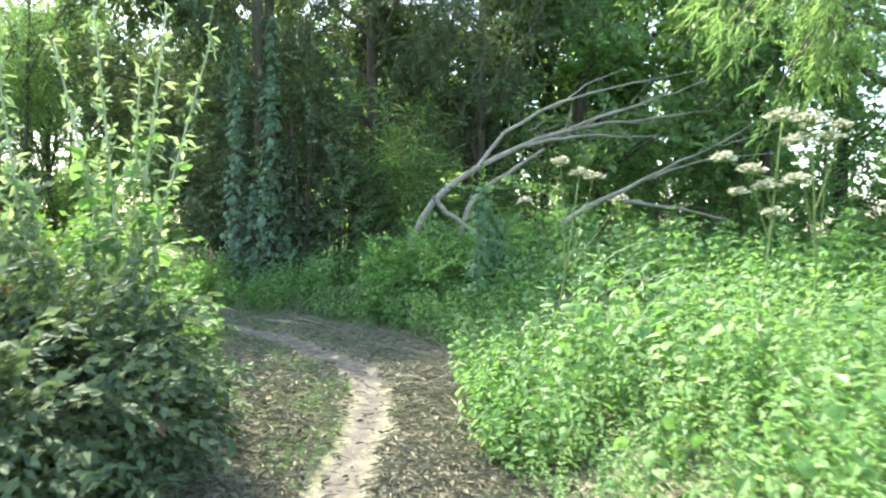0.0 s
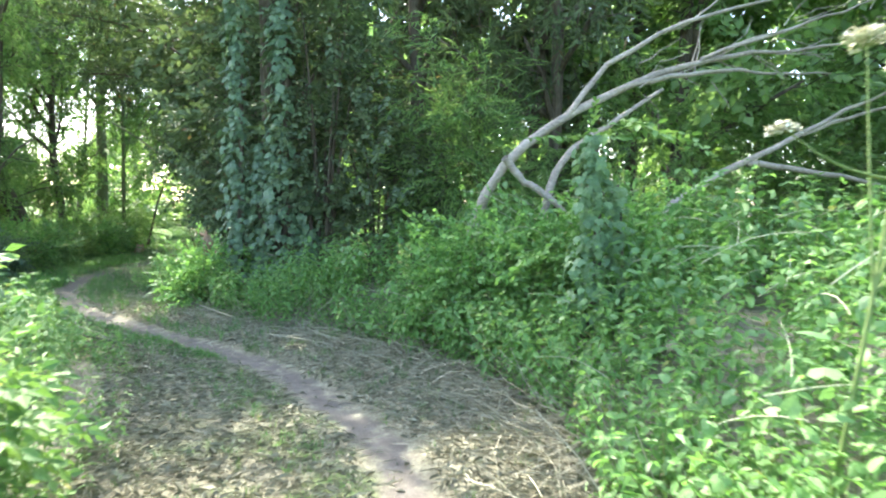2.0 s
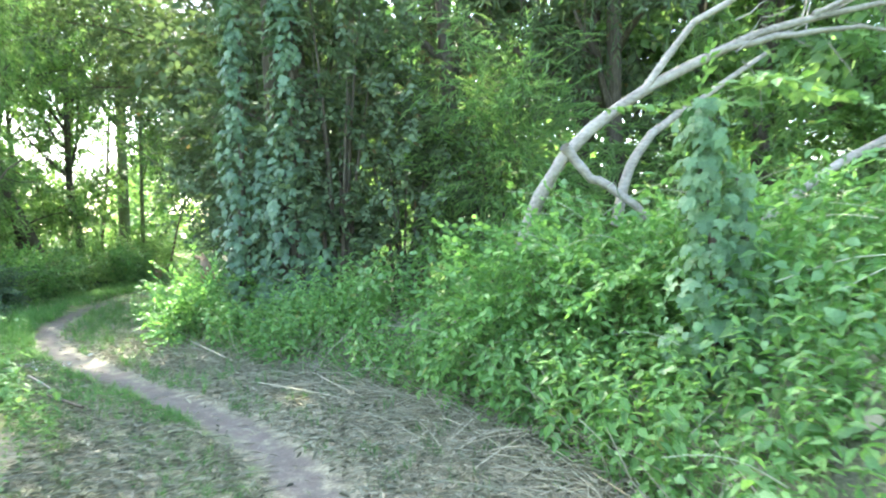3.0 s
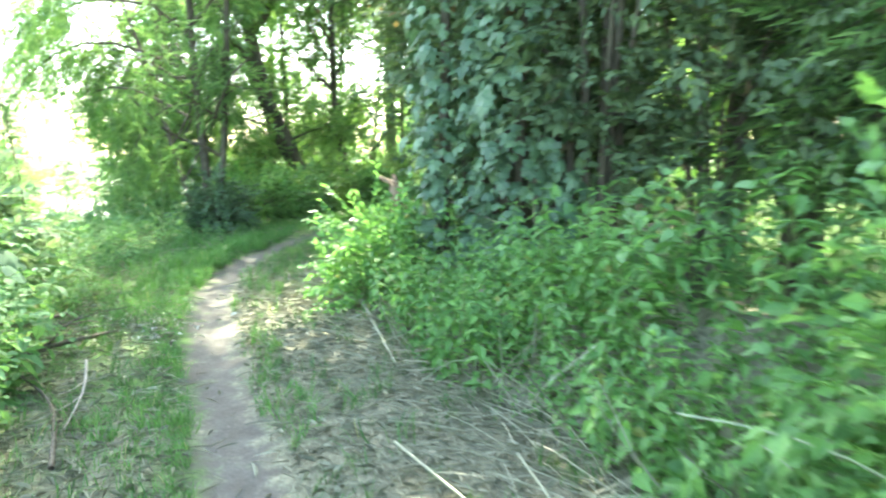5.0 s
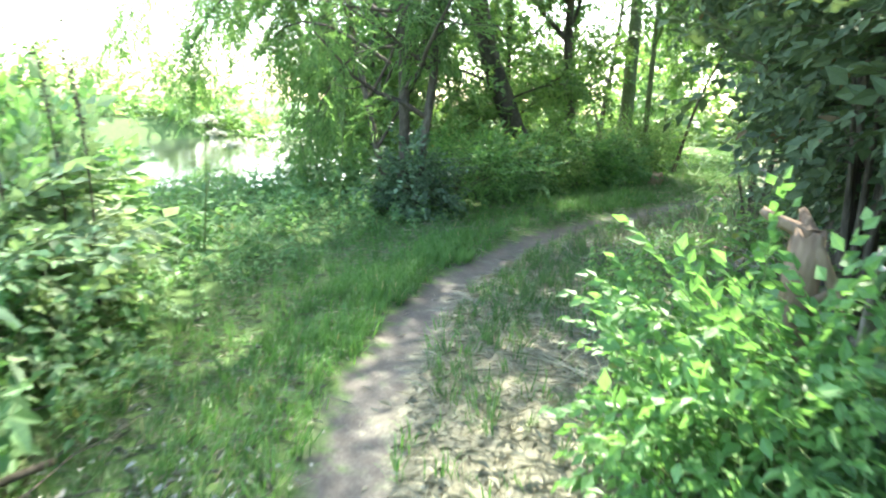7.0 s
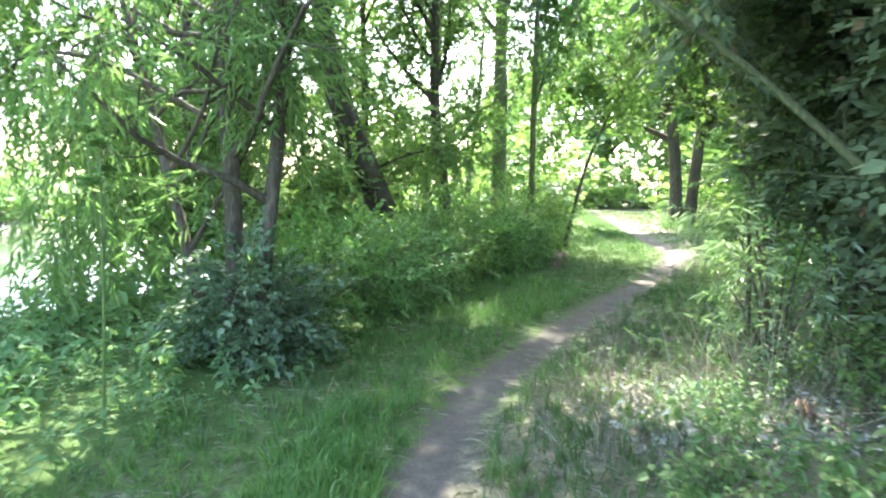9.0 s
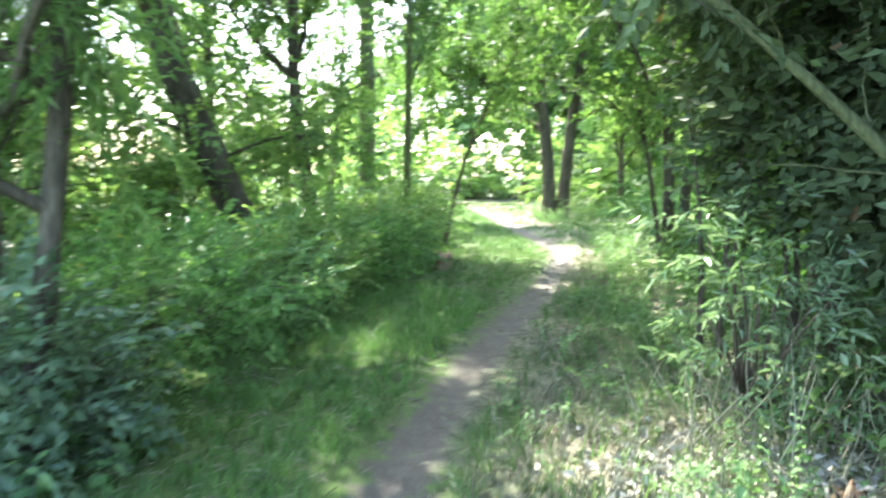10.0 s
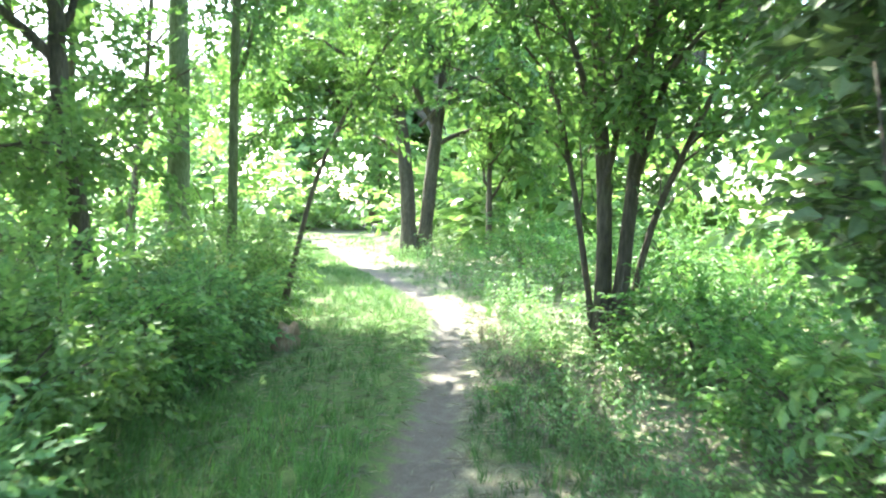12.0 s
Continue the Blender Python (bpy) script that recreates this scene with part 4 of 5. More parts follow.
x, y = pick(850, (0.15, 4.5, 1.2, 6.2), lambda x, y: (x > right_x(y)) * 1.0)
stuff("willowherb_patch", spread(SOFTS, stand(x, y, ground_z(x, y) - 0.02, heights(x, y) * rng.uniform(0.6, 1.05, len(x)))), [M_BRIGHT, M_STEM],
      "sunlit pale green weeds among the nettles", "weeds")
x, y = pick(850, (0.3, 4.2, 0.9, 4.4), lambda x, y: (x > right_x(y) + 0.15) * 1.0)
stuff("bedstraw_patch", spread(FINES, stand(x, y, ground_z(x, y) - 0.02, np.interp(x - right_x(y), [0, 0.7, 2], [0.35, 0.6, 0.75]) * rng.uniform(0.7, 1.2, len(x)), 0.3)), [M_BRIGHT, M_STEM],
      "fine-leaved bright green weeds sprawling in the sun", "weeds")
x, y = pick(1450, (-7.5, -1.2, 3.4, 9.4), lambda x, y: (x < left_x(y)) * (x > left_x(y) - 4.5) * 1.0)
hl = np.interp(y, [1.5, 3.5, 5.2, 6.5, 8, 9.4], [1.15, 1.25, 1.1, 0.7, 0.6, 0.6]) * np.interp((left_x(y) - x), [0, 0.5, 2], [0.55, 0.95, 1.15])
stuff("roadside_weeds", spread(SOFTS, stand(x, y, ground_z(x, y) - 0.02, hl * rng.uniform(0.7, 1.15, len(x)))), [M_SOFT, M_STEM],
      "tall yellow-green weeds catching the sun", "weeds")
x, y = pick(760, (-13, -3.5, 8.6, 15.5), lambda x, y: (x < left_x(y) - 0.1) * (x > left_x(y) - 4.6) * 0.9)
hb = np.interp((left_x(y) - x), [0, 0.8, 2.5], [0.35, 0.65, 1.0]) * np.interp(y, [10.4, 11.4, 14.3, 15.2], [1.0, 0.38, 0.36, 0.8])
stuff("bramble_bank", spread(BRAMBLES, stand(x, y, ground_z(x, y) - 0.02, hb * rng.uniform(0.7, 1.2, len(x)))), [M_BROAD, M_STEM],
      "tangled brambles and weeds on the pond bank", "brambles")
x, y = pick(2000, (-13, -3.5, 8.6, 26), lambda x, y: (x < left_x(y) - 0.1) * (x > left_x(y) - 3.8) * 0.7)
hb = np.interp((left_x(y) - x), [0, 0.8, 2.5], [0.35, 0.7, 1.1]) * np.interp(y, [10.4, 11.4, 14.3, 15.5], [1.0, 0.32, 0.32, 0.9])
stuff("bank_weeds", spread(NETTLES, stand(x, y, ground_z(x, y) - 0.02, hb * rng.uniform(0.6, 1.1, len(x)))), [M_NETTLE, M_STEM],
      "nettles and soft weeds along the pond bank", "weeds")
x, y = pick(3000, (-13, -3.6, 8.5, 15.6), lambda x, y: (x < left_x(y) - 0.05) * (x > left_x(y) - 3.4) * 0.9)
stuff("dock_patch", spread(BROADS, stand(x, y, ground_z(x, y) - 0.04, np.interp(left_x(y) - x, [0, 0.6, 2], [0.26, 0.42, 0.55]) * np.interp(y, [10.2, 11.2, 14.0, 15.0], [1.35, 0.72, 0.72, 1.0]) * rng.uniform(0.6, 1.25, len(x)), 0.3)), [M_BROAD, M_STEM],
      "broad-leaved weeds sprawling at the foot of the bank", "weeds")
x, y = pick(2200, (-11.5, -1.5, 14.5, 36), lambda x, y: (x > right_x(y)) * (x < right_x(y) + 5.0) * 0.8)
hr = np.interp((x - right_x(y)), [0, 0.6, 2.0], [0.4, 0.72, 0.9])
stuff("shade_weeds", spread(NETTLES + BRAMBLES[:3], stand(x, y, ground_z(x, y) - 0.02, hr * rng.uniform(0.6, 1.1, len(x)))), [M_TREE, M_STEM],
      "green nettles and brambles in the dappled shade", "weeds")


y = rng.uniform(14.6, 32, 800)
x = right_x(y) + np.abs(rng.normal(0.1, 0.7, 800))
stuff("verge_weeds", spread(NETTLES, stand(x, y, ground_z(x, y) - 0.02, rng.uniform(0.2, 0.5, 800), 0.25)), [M_BROAD, M_STEM], "small weeds at the shaded edge of the way", "weeds")


# ---- turf, straw and litter on the way ----
def verge(x, y):
    """Short grass: thick on the pond side, thin and patchy elsewhere, none on the trodden line."""
    s = (x - way_x(y)) * slant(y)
    inside = (x < right_x(y) + 0.3) * (x > left_x(y) - 0.3)
    f = np.where(s < 0, np.interp(y, [2.5, 5, 8, 10, 12], [1.0, 0.75, 0.65, 0.95, 1.0]), np.interp(y, [3, 6, 9, 12, 14, 18], [0.8, 0.45, 0.35, 0.5, 0.85, 0.6]))
    return inside * (np.abs(s) > 0.2) * f * np.clip(0.75 + 0.55 * lumps(1.7 * x, 1.7 * y), 0.05, 1)


def strip(n, y0, y1, keep, near=0.0):
    """Random places between the plants on both sides of the way; near crowds them towards the start."""
    y = y0 + (y1 - y0) * rng.uniform(0, 1, n) ** (1 + near)
    x = left_x(y) - 0.3 + (right_x(y) - left_x(y) + 0.65) * rng.uniform(0, 1, n)
    k = rng.uniform(0, 1, n) < keep(x, y)
    return x[k], y[k]


x, y = strip(12500, 2.5, 37, verge)
stuff("turf", spread(TUFTS, stand(x, y, ground_z(x, y) - 0.01, np.interp(y, [7, 10], [0.55, 1.0]) * rng.uniform(0.4, 1.05, len(x)) * np.interp(np.abs(x - way_x(y)), [0.2, 0.7], [0.5, 1.05]), 0.25)), [M_GRASS], "short green grass beside the trodden way", "grass")


def edge_turf(n, y0, y1, side, reach):
    """Thick green tufts close along one edge of the trodden line."""
    y = rng.uniform(y0, y1, n)
    q = 0.17 + reach * rng.uniform(0, 1, n) ** 1.3
    x = way_x(y) + side * q / slant(y)
    k = rng.uniform(0, 1, n) < np.clip(0.25 + 1.1 * lumps(1.9 * x + 2, 1.9 * y), 0.04, 1)
    return x[k], y[k]


E1, E2, E3 = edge_turf(1000, 3.4, 8.5, -1, 0.5), edge_turf(2600, 8.8, 14.5, -1, 0.5), edge_turf(650, 5.0, 14.0, 1, 0.25)
E4 = strip(4300, 10.8, 20.0, lambda x, y: (x < way_x(y) - 0.3) * np.clip(0.6 + 0.9 * lumps(1.3 * x, 1.3 * y), 0.1, 1))
x, y = (np.concatenate([E1[k], E2[k], E3[k], E4[k]]) for k in (0, 1))
stuff("edge_grass", spread(TUFTS, stand(x, y, ground_z(x, y) - 0.01, np.interp(y, [8, 12], [0.45, 1.0]) * rng.uniform(0.5, 1.15, len(x)), 0.25)), [M_LAWN], "lush bright grass along the edge of the trodden line", "grass")


def tall_verge(x, y):
    q = (x - way_x(y)) * slant(y)
    return (q > 0.28) * (x < right_x(y) + 0.4) * np.clip(0.55 + 0.6 * lumps(1.9 * x, 1.9 * y), 0.05, 1)


x, y = strip(4600, 11.8, 20.5, tall_verge)
stuff("long_grass", spread(LONG_TUFTS, stand(x, y, ground_z(x, y) - 0.01, rng.uniform(0.2, 0.5, len(x)), 0.3)), [M_GRASS], "longer bright grass on the wood side", "grass")


def lying(n, y0, y1, keep, length, width, tilt=0.22):
    x, y = strip(n, y0, y1, keep, 0.25)
    a = rng.uniform(0, 2 * np.pi, len(x))
    way = np.stack([np.cos(a), np.sin(a), rng.normal(0.05, tilt, len(x))], 1)
    face = rng.normal(0, 0.4, (len(x), 3)) + [0, 0, 1]
    l = rng.uniform(*length, len(x))
    return poses(np.stack([x, y, ground_z(x, y) + rng.uniform(0.002, 0.022, len(x))], 1), way, face, np.stack([l * rng.uniform(*width, len(x)), l, l], 1))


def mown(x, y):
    s = (x - way_x(y)) * slant(y)
    inside = (x < right_x(y) + 0.35) * (x > left_x(y) - 0.25)
    return inside * np.where(np.abs(s) < 0.19, np.interp(y, [7, 11], [0.07, 0.02]), np.where(s < 0, np.interp(y, [8, 11, 13], [1.0, 0.5, 0.3]), np.interp(y, [10, 14, 17], [1.0, 0.6, 0.5])))


STRAW = blade(1.0, 1.0, 0.1)
stuff("cut_straw", moved(STRAW, lying(85000, 2.2, 24, mown, (0.04, 0.14), (0.022, 0.045), 0.05)), [M_STRAW], "dry cut grass stalks strewn over the ground", "straw")
stuff("leaf_litter", moved(STRAW, lying(26000, 2.2, 26, mown, (0.010, 0.028), (0.3, 0.7), 0.2)), [M_LITTER], "brown crumbled leaves and mulch", "leaf litter")
stuff("withered_clippings", moved(leaf(1, 1, 0.3, 0.15), lying(17000, 2.2, 12, mown, (0.03, 0.08), (0.15, 0.4), 0.3)), [M_CLIP], "curled withered clippings on the mown ground", "clippings")
x, y = pick(2200, (-10, 0, 2.5, 27), lambda x, y: (np.abs(x - way_x(y)) * slant(y) < 0.26) * 1.0)
peb = chunk([(1, 0, 0), (0, 1, 0), (-1, 0, 0), (0, -1, 0), (0, 0, 0.6), (0.6, 0.6, 0.2), (-0.6, -0.5, 0.25)], [(0, 5, 4), (5, 1, 4), (1, 2, 4), (2, 6, 4), (6, 3, 4), (3, 0, 4)])
stuff("pebbles", moved(peb, stand(x, y, ground_z(x, y) - 0.002, rng.uniform(0.004, 0.014, len(x)))), [M_PEBBLE], "small pale stones on the trodden earth", "pebbles")


# ---- bushes ----
for k, (x, y, rx, ry, h) in enumerate([(-10.45, 16.2, 0.7, 0.75, 0.72), (-10.75, 17.4, 0.75, 0.8, 0.75), (-11.0, 18.6, 0.75, 0.75, 0.78), (-11.15, 19.8, 0.7, 0.75, 0.82), (-11.3, 20.9, 0.7, 0.7, 0.85), (-11.55, 22.1, 0.75, 0.8, 0.9), (-12.2, 18.1, 0.8, 0.9, 0.75), (-12.3, 20.0, 0.8, 0.9, 0.8), (-12.4, 24.2, 0.9, 1.0, 1.0)]):
    shrub("snowberry_bush", (x, y), (rx, ry, h * (1.0, 0.82, 1.12)[k % 3]), "low dense green bush on the pond bank", (M_NETTLE, M_BROAD, M_SUNLIT)[k % 3], SP_FINE, 430, 8, group="bushes of the bank")
# The nearer bushes get darkened leaves for their side turned from the sun.
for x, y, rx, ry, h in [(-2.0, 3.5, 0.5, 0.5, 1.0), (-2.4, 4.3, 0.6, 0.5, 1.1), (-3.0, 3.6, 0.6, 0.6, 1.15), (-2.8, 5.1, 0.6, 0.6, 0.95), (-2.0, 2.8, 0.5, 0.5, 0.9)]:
    shrub("wayside_bush", (x, y), (rx, ry, h), "leafy bush under the tall weeds, its shaded side put into the leaf colour" if y < 4 else "yellow-green bush under the tall weeds", M_SHADED if y < 4 else M_SOFT, SP_FINE, 720 if y < 4 else 420, 7, group="bushes at the start", bark=M_STEM)
for x, y, rx, h in [(-0.8, 9.6, 0.36, 0.92), (-0.42, 9.5, 0.38, 1.12), (0.1, 9.35, 0.42, 0.86), (0.65, 9.2, 0.42, 0.82), (1.25, 9.4, 0.45, 0.88)]:
    shrub("nettle_mound", (x, y), (rx, rx, h), "tall tangled weeds before the fallen tree", M_NETTLE, SP_FINE, 210, 7, group="weeds before the fallen tree", category="weed", bark=M_STEM)
# Leaves brightened in colour to look sunlit.
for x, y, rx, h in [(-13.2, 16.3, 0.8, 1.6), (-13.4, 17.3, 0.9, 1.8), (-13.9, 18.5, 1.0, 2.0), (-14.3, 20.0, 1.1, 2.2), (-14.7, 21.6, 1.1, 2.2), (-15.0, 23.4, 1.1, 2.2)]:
    shrub("waterside_bush", (x, y), (rx, rx, h * 1.45), "leafy bush in sun-brightened leaves at the water's edge", M_SUNLIT, SP_TREE, 330, 7, group="bushes at the water")
shrub("shade_bush", (-9.8, 14.9), (0.34, 0.34, 0.65), "dark green bush at the willow's foot", M_IVY, SP_FINE, 330, 6)
for x, y, rx, ry, h, m in [(-7.7, 10.2, 0.7, 0.6, 0.8, M_TALL), (-8.6, 10.5, 0.7, 0.6, 0.9, M_BROAD), (-8.6, 9.4, 0.8, 0.7, 1.05, M_TALL), (-9.7, 10.0, 0.8, 0.7, 1.05, M_TREE), (-7.0, 9.1, 0.7, 0.6, 0.8, M_BROAD)]:
    shrub("bank_bush", (x, y), (rx, ry, h), "bright leafy bush on the open pond bank", m, SP_TREE, 480, 7, group="bushes of the open bank")
# Leaf colour holds the deep shade of this mass.
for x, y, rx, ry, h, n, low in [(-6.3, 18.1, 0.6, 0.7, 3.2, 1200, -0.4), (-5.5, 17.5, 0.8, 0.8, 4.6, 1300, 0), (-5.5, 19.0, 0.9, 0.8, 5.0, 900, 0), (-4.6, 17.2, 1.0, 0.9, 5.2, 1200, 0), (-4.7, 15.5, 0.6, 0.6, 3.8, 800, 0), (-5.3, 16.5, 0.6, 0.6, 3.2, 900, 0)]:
    shrub("dark_tree", (x, y), (rx, ry, h), "dense evergreen tree in shade-darkened leaves leaning over the way", M_SHADED, SP_TREE, n, 4 if low else 9, hang=-0.4, category="tree", shell=0.6, low=low)
shrub("young_tree", (-6.9, 17.75), (0.42, 0.5, 3.0), "young tree with small green leaves before the dark trees", M_TREE, SP_FINE, 800, 3, hang=-0.3, category="tree", shell=0.6, low=-0.45)
shrub("sunlit_willow_bush", (-6.65, 17.0), (0.55, 0.5, 1.3), "willow bush with long glossy leaves in the sun", M_GLOSS, SP_NEAR_WILLOW, 150, 11, hang=-0.25, size=(0.4, 0.8), shell=0.6, low=-0.1, open_to_sun=False)
# The darkest of these have the wood's shade in their leaf colour.
for x, y, rx, ry, h, m, sp, n in [(-2.7, 12.2, 0.75, 0.5, 5.0, M_SHADED, SP_TREE, 700), (-2.0, 12.4, 0.8, 0.6, 3.4, M_SHADED, SP_TREE, 800), (-0.75, 12.3, 0.95, 0.65, 3.3, M_WILLOW, SP_WILLOW, 1200),
                                 (-3.9, 13.6, 0.8, 0.7, 4.4, M_SHADED, SP_TREE, 800), (1.6, 12.7, 1.2, 0.7, 2.8, M_WILLOW, SP_WILLOW, 900), (3.6, 13.3, 1.3, 0.9, 2.6, M_WILLOW, SP_WILLOW, 900), (-4.9, 14.5, 0.7, 0.7, 3.8, M_SHADED, SP_TREE, 700),
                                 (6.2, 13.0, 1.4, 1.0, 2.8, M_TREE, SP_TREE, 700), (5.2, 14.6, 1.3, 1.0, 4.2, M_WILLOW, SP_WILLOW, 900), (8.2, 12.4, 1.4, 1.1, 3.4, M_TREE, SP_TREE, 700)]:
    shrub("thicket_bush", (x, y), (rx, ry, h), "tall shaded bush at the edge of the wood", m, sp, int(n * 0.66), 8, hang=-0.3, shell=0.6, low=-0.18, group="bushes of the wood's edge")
for x, y, rx, ry, h in [(-6.3, 19.8, 0.65, 0.7, 0.62), (-5.4, 20.9, 0.8, 0.7, 0.75), (-6.7, 21.4, 0.6, 0.6, 0.7), (-4.2, 21.6, 0.9, 0.8, 0.95), (-5.6, 23.0, 0.9, 0.8, 1.0), (-8.4, 28.4, 1.0, 0.9, 0.9), (-7.3, 25.8, 0.9, 0.9, 0.8), (-6.0, 27.0, 1.0, 1.0, 1.3)]:
    shrub("low_bush", (x, y), (rx, ry, h), "low green bush in the dappled shade", M_NETTLE, SP_FINE, 320, 7, group="low bushes")

# ---- far trees: two kinds, copied round the place ----
far_a = tree("far_tree", [([(30, 40, 0), (30.1, 40, 3), (30, 40.2, 9)], 0.24, 0.1)], "leafy broad tree in the distance", sprigs=SP_FAR, n_sprigs=380, limbs=12, twigs=3, limb_len=3.6, limb_from=0.12, size=(0.8, 1.2), group="far trees", jitter=0.4)
far_b = tree("far_tree", [([(36, 46, 0), (36.2, 46, 3), (36.5, 46, 7)], 0.2, 0.1)], "leafy rounded tree in the distance", sprigs=SP_FAR, n_sprigs=360, limbs=12, twigs=3, limb_len=3.2, limb_from=0.08, size=(0.8, 1.2), group="far trees", jitter=0.4)
SPOTS = [(-20, 47), (-24, 43), (-13, 45), (-8, 41), (-4, 36), (0, 31), (6, 27), (9, 21), (13, 13), (-29, 40), (-17, 49), (-34, 43), (-6, 43), (-11, 49), (17, 6), (-3, 29)]
for k, (x, y) in enumerate(SPOTS):
    q = (0.85 + 0.4 * ((k * 37) % 11) / 11) * (0.75 if x < -22 else 1.45 if y > 40 and x < -3 else 1.0)
    o = copy_thing((far_a, far_b)[k % 2], pose(x, y, gz(x, y) - 0.1, 0, 0, (k * 77) % 360))
    o.scale = (q, q, q * (0.9 + 0.2 * ((k * 13) % 7) / 7))
far_c = shrub("far_bush", (40, 50), (2.2, 2.0, 2.6), "sunlit leafy bush in the distance", M_SUNLIT, SP_FAR, 150, 6, size=(0.6, 1.0), group="far bushes", shell=0.7)
HEDGE = [(-17.5, 41), (-12, 38.5), (-10, 36), (-8.5, 34.5), (-6.5, 33), (-4.0, 31), (-1.5, 29), (1.5, 26.5), (3.5, 24), (-20, 43), (-23, 41), (-19, 36), (-21.5, 38.5), (2.5, 21), (5, 18.5), (8, 16), (-7.6, 36), (-16, 44), (10, 12.5), (12, 9)]
SHORE = [(-33, 36), (-36, 32), (-39, 28), (-41, 24), (-43, 20), (-44, 16), (-45, 12), (-46, 8), (-28, 39), (-46, 4), (-43, 26), (-46, 18), (-47, 14)]
for k, (x, y) in enumerate(HEDGE + SHORE):
    q = 0.75 + 0.5 * ((k * 29) % 13) / 13
    o = copy_thing(far_c, pose(x, y, gz(x, y) - 0.1, 0, 0, (k * 71) % 360))
    o.scale = (q * 1.2, q * 1.2, q * (1.1 if k % 3 else 0.8) * (0.85 if x < -25 else 1.0))

# ---- the fallen dead tree ----
def dead_tree():
    base = np.array([-0.75, 10.95, gz(-0.75, 10.95)])
    root = thing("fallen_dead_tree", base, "fallen bleached dead tree with bare sweeping branches", "dead tree")

    def limb(name, pts, r0, r1, n=14, sides=8, label=""):
        l = bend(pts, n)
        l = l + np.stack([np.zeros(n), rng.normal(0, 0.015, n), rng.normal(0, 0.012, n)], 1)
        c = tube(l, r0, r1, sides, 0.05)
        return part(name, (c[0] - base, c[1], c[2]), M_DEAD, root, label, True)

    limb("trunk", [(-0.75, 10.95, 0.5), (-0.62, 10.5, 1.1), (-0.45, 10.0, 1.58), (-0.25, 9.95, 1.92), (0.07, 10.08, 2.22), (0.4, 10.22, 2.38), (0.82, 10.39, 2.65), (1.37, 10.63, 2.88), (1.95, 10.87, 3.12), (3.58, 11.55, 3.41), (4.58, 11.97, 3.6)], 0.065, 0.010, 22)
    limb("branch", [(0.40, 10.22, 2.38), (0.55, 10.28, 2.68), (0.81, 10.39, 2.99), (1.36, 10.62, 3.29), (1.85, 10.83, 3.57), (2.72, 11.19, 3.85), (4.39, 11.89, 4.32)], 0.034, 0.007)
    limb("branch", [(0.95, 10.45, 2.70), (1.53, 10.69, 2.89), (2.12, 10.94, 3.01), (2.75, 11.2, 3.04), (3.74, 11.62, 3.11)], 0.036, 0.008)
    limb("branch", [(1.36, 10.62, 3.29), (1.77, 10.79, 3.48), (2.27, 11.0, 3.88), (2.89, 11.26, 4.18)], 0.018, 0.005)
    limb("branch", [(1.95, 10.87, 3.12), (2.55, 11.12, 3.4), (3.38, 11.47, 3.64)], 0.02, 0.006)
    limb("branch", [(1.95, 10.87, 3.12), (3.1, 11.35, 3.57), (4.05, 11.75, 3.95), (5.07, 12.18, 4.4)], 0.026, 0.006)
    limb("branch", [(-0.25, 9.95, 1.92), (-0.1, 10.0, 1.70), (0.08, 9.98, 1.60), (0.30, 9.95, 1.45), (0.5, 10.0, 1.2)], 0.042, 0.026, label="white barkless side branch")
    limb("branch", [(0.16, 10.12, 1.3), (0.3, 10.18, 1.9), (0.6, 10.3, 2.13), (1.06, 10.5, 2.45), (1.5, 10.7, 2.75)], 0.045, 0.02)
    limb("branch", [(1.4, 10.65, 1.2), (1.9, 10.85, 1.75), (2.6, 11.14, 1.98), (3.33, 11.45, 2.33), (4.11, 11.77, 2.74), (4.72, 12.03, 2.99), (5.68, 12.43, 3.54)], 0.05, 0.008)
    limb("branch", [(3.33, 11.45, 2.33), (4.01, 11.73, 2.61), (4.73, 12.04, 2.78), (5.6, 12.4, 2.92), (6.63, 12.83, 3.03)], 0.028, 0.006)
    limb("branch", [(4.72, 12.03, 2.99), (5.58, 12.39, 3.23), (6.38, 12.73, 3.42)], 0.016, 0.005)
    limb("branch", [(2.6, 11.14, 1.98), (3.74, 11.62, 1.90), (5.11, 12.2, 1.68)], 0.04, 0.02)
    for k in range(34):
        u = rng.uniform(0, 1)
        p = np.array([0.9 + 3.6 * u, 10.42 + 1.5 * u, 2.75 + 1.2 * u + rng.normal(0, 0.15)])
        l = wander(p, (0.8, 0.35, rng.normal(0.1, 0.5)), rng.uniform(0.25, 0.8), 5, 0.18)
        c = tube(l, 0.008, 0.003, 4)
        part("twig", (c[0] - base, c[1], c[2]), M_DEAD, root)


dead_tree()


# ---- climbers ----
def lobed(length, cut):
    """A hop leaf: five pointed lobes round a sunk middle, the rim hanging."""
    w = length * 0.52
    rim = [(0, -0.02, 0), (0.45, -0.16, -0.06), (1.0, 0.06, -0.16), (cut, 0.26, -0.05), (0.86, 0.62, -0.16), (cut * 0.62, 0.60, -0.06), (0, 1.0, -0.22)]
    rim += [(-x, y, z * 0.8) for x, y, z in rim[-2:0:-1]]
    v = [(0, 0.3 * length, 0.02 * length)] + [(x * w, y * length, z * length) for x, y, z in rim]
    n = len(rim)
    return chunk(v, [(0, 1 + k, 1 + (k + 1) % n) for k in range(n)])


LOBED = [lobed(1.0, 0.62), lobed(1.0, 0.74), lobed(0.95, 0.86)]


